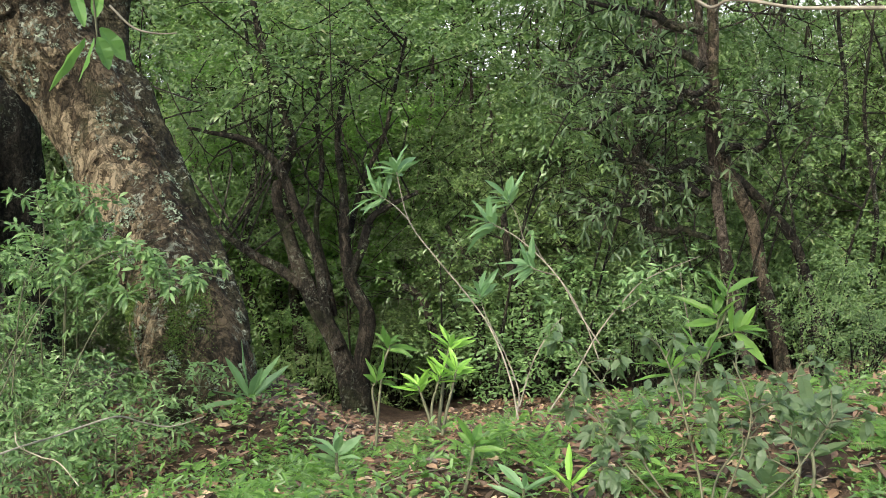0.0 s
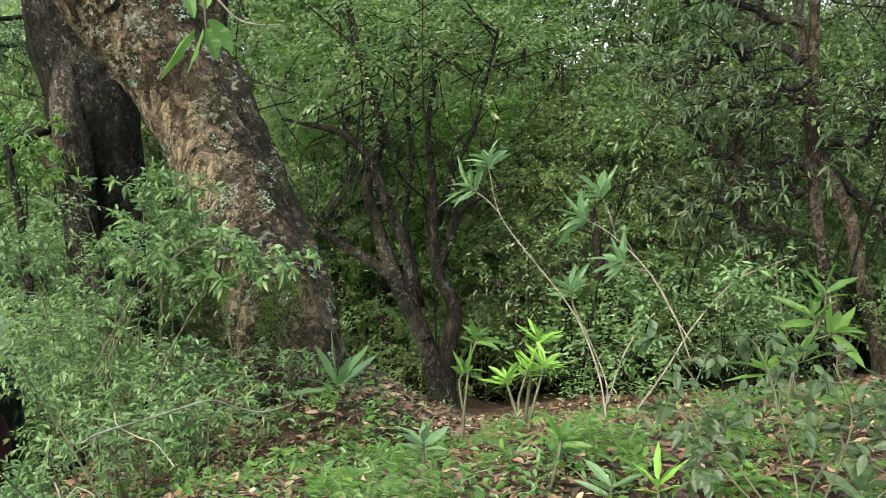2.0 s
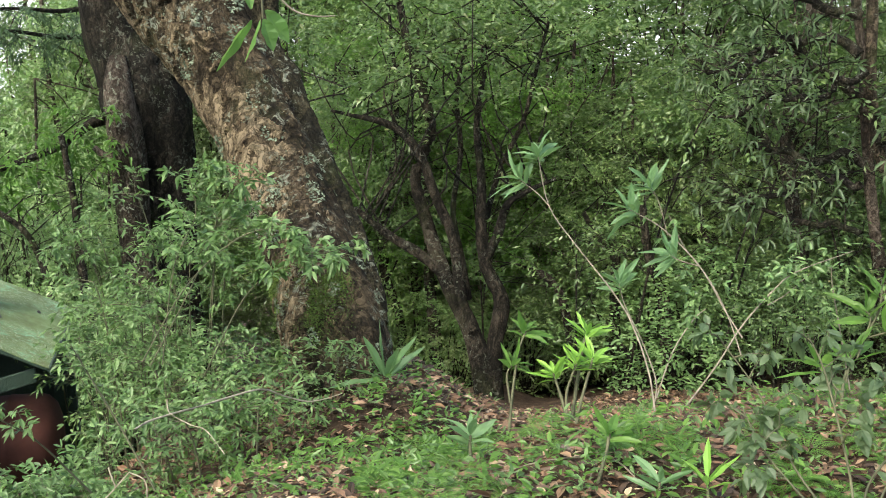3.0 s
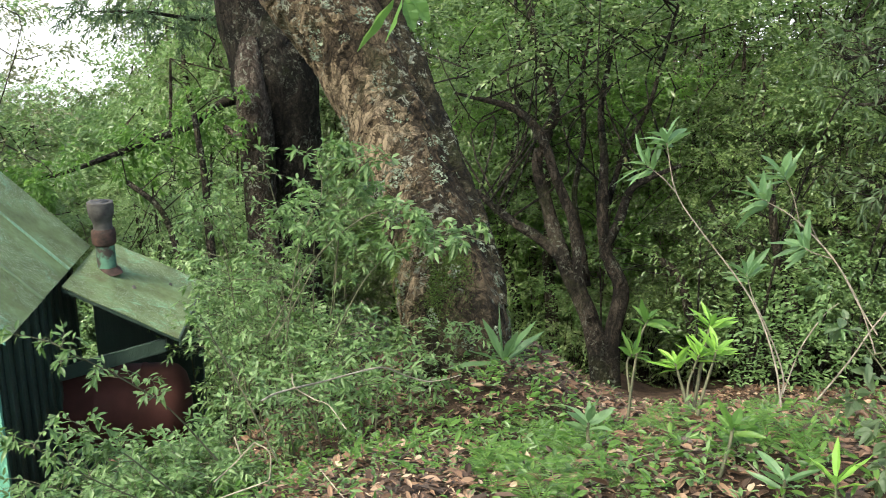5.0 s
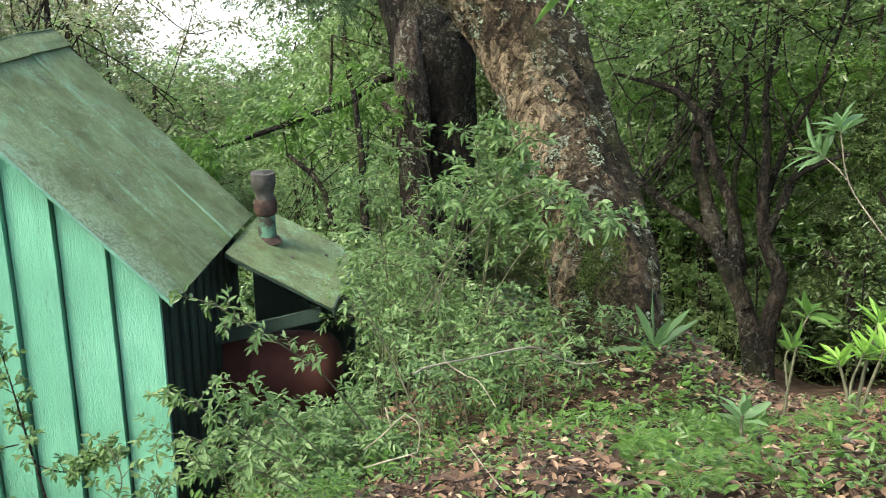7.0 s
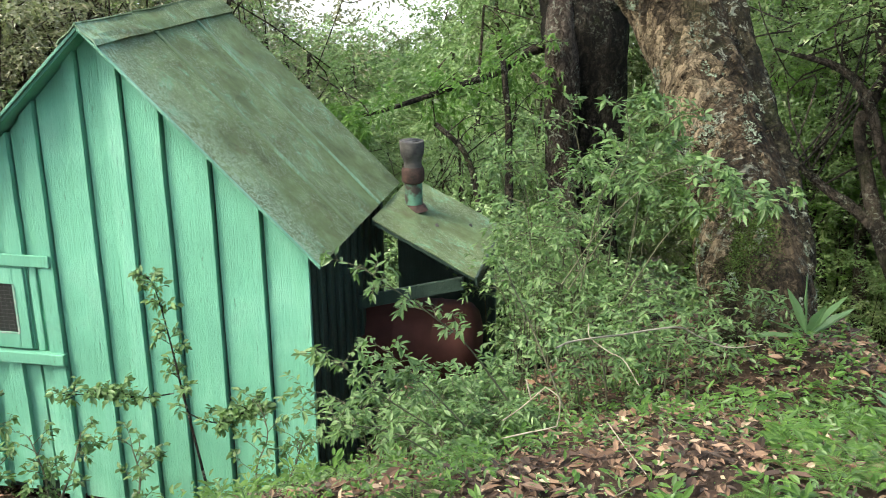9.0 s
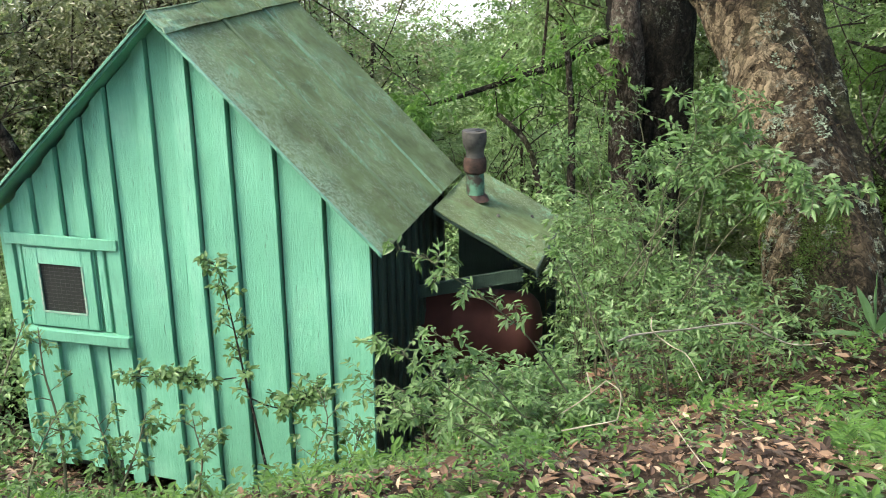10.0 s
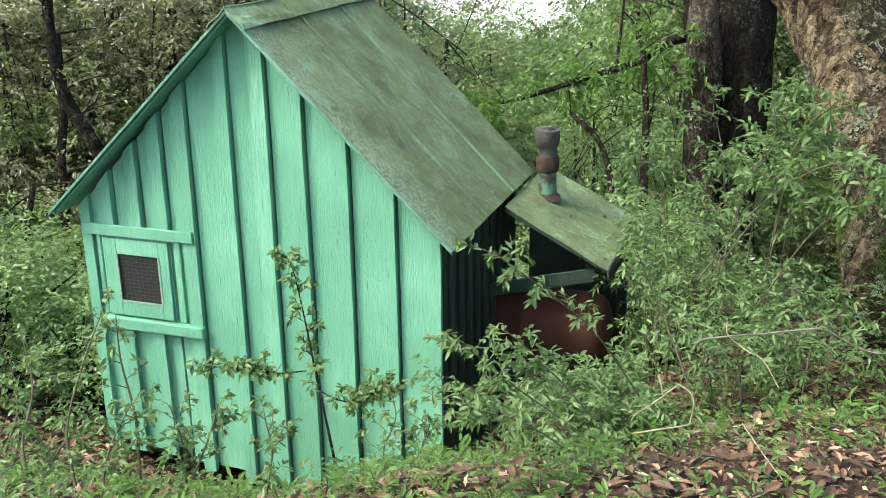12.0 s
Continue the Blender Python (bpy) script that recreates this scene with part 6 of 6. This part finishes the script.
def fern_pattern(rng, fronds=7, size=0.28):
    f = thing("fern", "bright green fern growing from the leaf litter", "fern", group="ferns on the bank")
    for q in range(fronds):
        th = q * 6.283 / fronds + rng.normal(0, 0.2)
        w = np.array([math.cos(th), math.sin(th), 0])
        L = size * rng.uniform(0.75, 1.15)
        ln = np.array([(0, 0, 0, 0.0022), (*(w * L * 0.4 + [0, 0, L * 0.42]), 0.0018), (*(w * L * 0.8 + [0, 0, L * 0.5]), 0.0012), (*(w * L * 1.15 + [0, 0, L * 0.38]), 0.0006)])
        p = curve_points(ln, 26)
        d = unit(np.gradient(p[:, :3], axis=0))
        side = unit(np.cross(d, [0, 0, 1.0]))
        u = np.linspace(0, 1, 26)
        ll = L * 0.30 * np.sin(np.pi * np.clip(u * 0.85 + 0.15, 0, 1)) ** 0.8
        pieces = [tube(ln, 10, 4)[0:2]]
        vs, fs = [], []
        for sg in (1, -1):
            for i in range(4, 26):
                b, tip = p[i, :3], p[i, :3] + side[i] * sg * ll[i] + d[i] * ll[i] * 0.35 - [0, 0, ll[i] * 0.15]
                m, hw = (b + tip) / 2, d[i] * L * 0.020
                o = len(vs)
                vs += [b, m + hw, tip, m - hw]
                fs.append((o, o + 1, o + 2, o + 3))
        pieces.append((np.array(vs), np.array(fs)))
        part("frond", raw_mesh("frond", *joined(pieces)), LEAF_FRESH, f)
    return f


def build_ferns():
    rng = np.random.RandomState(17)
    pats = [fern_pattern(rng, 7, 0.11), fern_pattern(rng, 6, 0.15), fern_pattern(rng, 8, 0.09)]
    used = [False] * 3
    for k in range(112):
        a, d = radians(rng.uniform(-26, 14)), rng.uniform(2.7, 4.9)
        if k >= 100:
            a, d = radians(rng.uniform(30, 60)), rng.uniform(2.8, 4.2)
        x, y = -d * math.sin(a), d * math.cos(a)
        q = k % 3
        m = pose(x, y, float(height(x, y)) - 0.01, rng.normal(0, 8), rng.normal(0, 8), rng.uniform(0, 360))
        t = copy_thing(pats[q], m) if used[q] else pats[q]
        used[q] = True
        t.matrix_basis = m
        s = rng.uniform(0.7, 1.2)
        t.scale = (s, s, s)


build_ferns()


def build_floor_cover():
    rng = np.random.RandomState(5)
    # dead leaves
    n = 76000
    x, y = rng.uniform(-8, 5.5, n), rng.uniform(1.2, 9.5, n)
    keep = (np.hypot(x, y) > 2.2) & (np.hypot(x, y) < 9.3) & (np.abs(np.degrees(np.arctan2(-x, y)) - 19) < 47)
    x, y = x[keep], y[keep]
    n = len(x)
    def lay(name, x, y, size, fine, label):
        n = len(x)
        base = np.stack([x, y, height(x, y) + rng.uniform(0.002, 0.03, n)], 1)
        th = rng.uniform(0, 6.28, n)
        vary = rng.uniform(0.45, 1.2, n)
        out = np.stack([np.cos(th), np.sin(th), rng.normal(0, 0.22, n)], 1)
        ob = new(name, raw_mesh(name, *leaves(base, out, size[0] * vary, size[1] * vary, rng, 0.45, 0.10, fine)))
        ob.data.materials.append(DEAD)
        tagged(ob, label, "leaf litter", kind="stuff")

    close = np.hypot(x, y) < 5.2
    lay("leaf_litter", x[close], y[close], (0.076, 0.027), True, "brown dead leaves lying over the forest floor")
    lay("leaf_litter", x[~close], y[~close], (0.085, 0.036), False, "brown dead leaves thinning out down the slope")
    m = 9000
    r, t = 2.2 + 3.2 * rng.rand(m), np.radians(rng.uniform(-28, 66, m))
    lay("leaf_crumbs", -r * np.sin(t), r * np.cos(t), (0.032, 0.014), False, "small crumbled bits of dead leaves")
    # small herbs: three to seven leaves each, in patches
    for name, mat, count, size, label in (("low_herbs", LEAF_FRESH, 2700, (0.060, 0.020), "low bright green herbs among the dead leaves"),
                                          ("undergrowth_herbs", LEAF_SHRUB, 2900, (0.046, 0.015), "mixed small green plants covering the ground")):
        pts, ways, big = [], [], []
        made = 0
        while made < count:
            a = radians(rng.uniform(-28, 66))
            d = 2.3 + 5.0 * rng.rand() ** 1.2
            px, py = -d * math.sin(a), d * math.cos(a)
            patch = math.sin(1.9 * px + 0.7) * math.sin(2.3 * py - 0.4) + 0.6 * math.sin(4.1 * px - 3.3 * py)
            if made % 4 == 0:
                a, d = radians(rng.uniform(40, 66)), rng.uniform(2.6, 5.5)
                px, py = -d * math.sin(a), d * math.cos(a)
                patch = 0.25
            if made % 7 == 1:
                a, d = radians(rng.uniform(5, 36)), rng.uniform(3.3, 5.0)
                px, py = -d * math.sin(a), d * math.cos(a)
                patch = 0.5
            bare = 1.0 if (8 < math.degrees(a) < 30 and d < 4.3) else 0.0
            if patch < rng.uniform(-0.5, 0.6) + 0.05 * bare - (0.3 if px > 0.6 and 3.6 < py < 5.5 else 0.0):
                continue
            made += 1
            z = float(height(px, py))
            hgt = rng.uniform(0.02, 0.16)
            m = rng.randint(4, 9)
            big.append(np.full(m, (0.85 if math.degrees(a) > 15 else 1.0) * rng.uniform(0.35, 1.15) ** 1.4))
            tt = rng.uniform(0, 6.28, m)
            zz = hgt * rng.uniform(0.3, 1.0, m)
            pts.append(np.stack([px + 0.02 * np.cos(tt), py + 0.02 * np.sin(tt), z + zz], 1))
            ways.append(np.stack([np.cos(tt), np.sin(tt), rng.uniform(0.0, 0.7, m)], 1))
        ob = new(name, raw_mesh(name, *leaves(np.concatenate(pts), np.concatenate(ways), size[0] * np.concatenate(big), size[1] * np.concatenate(big), rng, 0.3, 0.25, True)))
        ob.data.materials.append(mat)
        tagged(ob, label, "herbs", kind="stuff")
    # fallen twigs
    for q in range(40):
        a, d = radians(rng.uniform(-24, 45)), rng.uniform(2.4, 5.0)
        x, y = -d * math.sin(a), d * math.cos(a)
        t, l = rng.uniform(0, 3.14), rng.uniform(0.08, 0.3)
        rows = []
        for u in (-1, -0.3, 0.4, 1):
            px, py = x + math.cos(t) * l * u + rng.normal(0, 0.01), y + math.sin(t) * l * u + rng.normal(0, 0.01)
            rows.append((px, py, float(height(px, py)) + 0.018, 0.003 - 0.001 * u))
        tw = new("fallen_twig", raw_mesh("fallen_twig", *tube(rows, 12, 6, 0.06, q), True))
        tw.data.materials.append(TWIG)
        tagged(tw, "small dry twig lying on the dead leaves", "twig", "fallen twigs")


build_floor_cover()
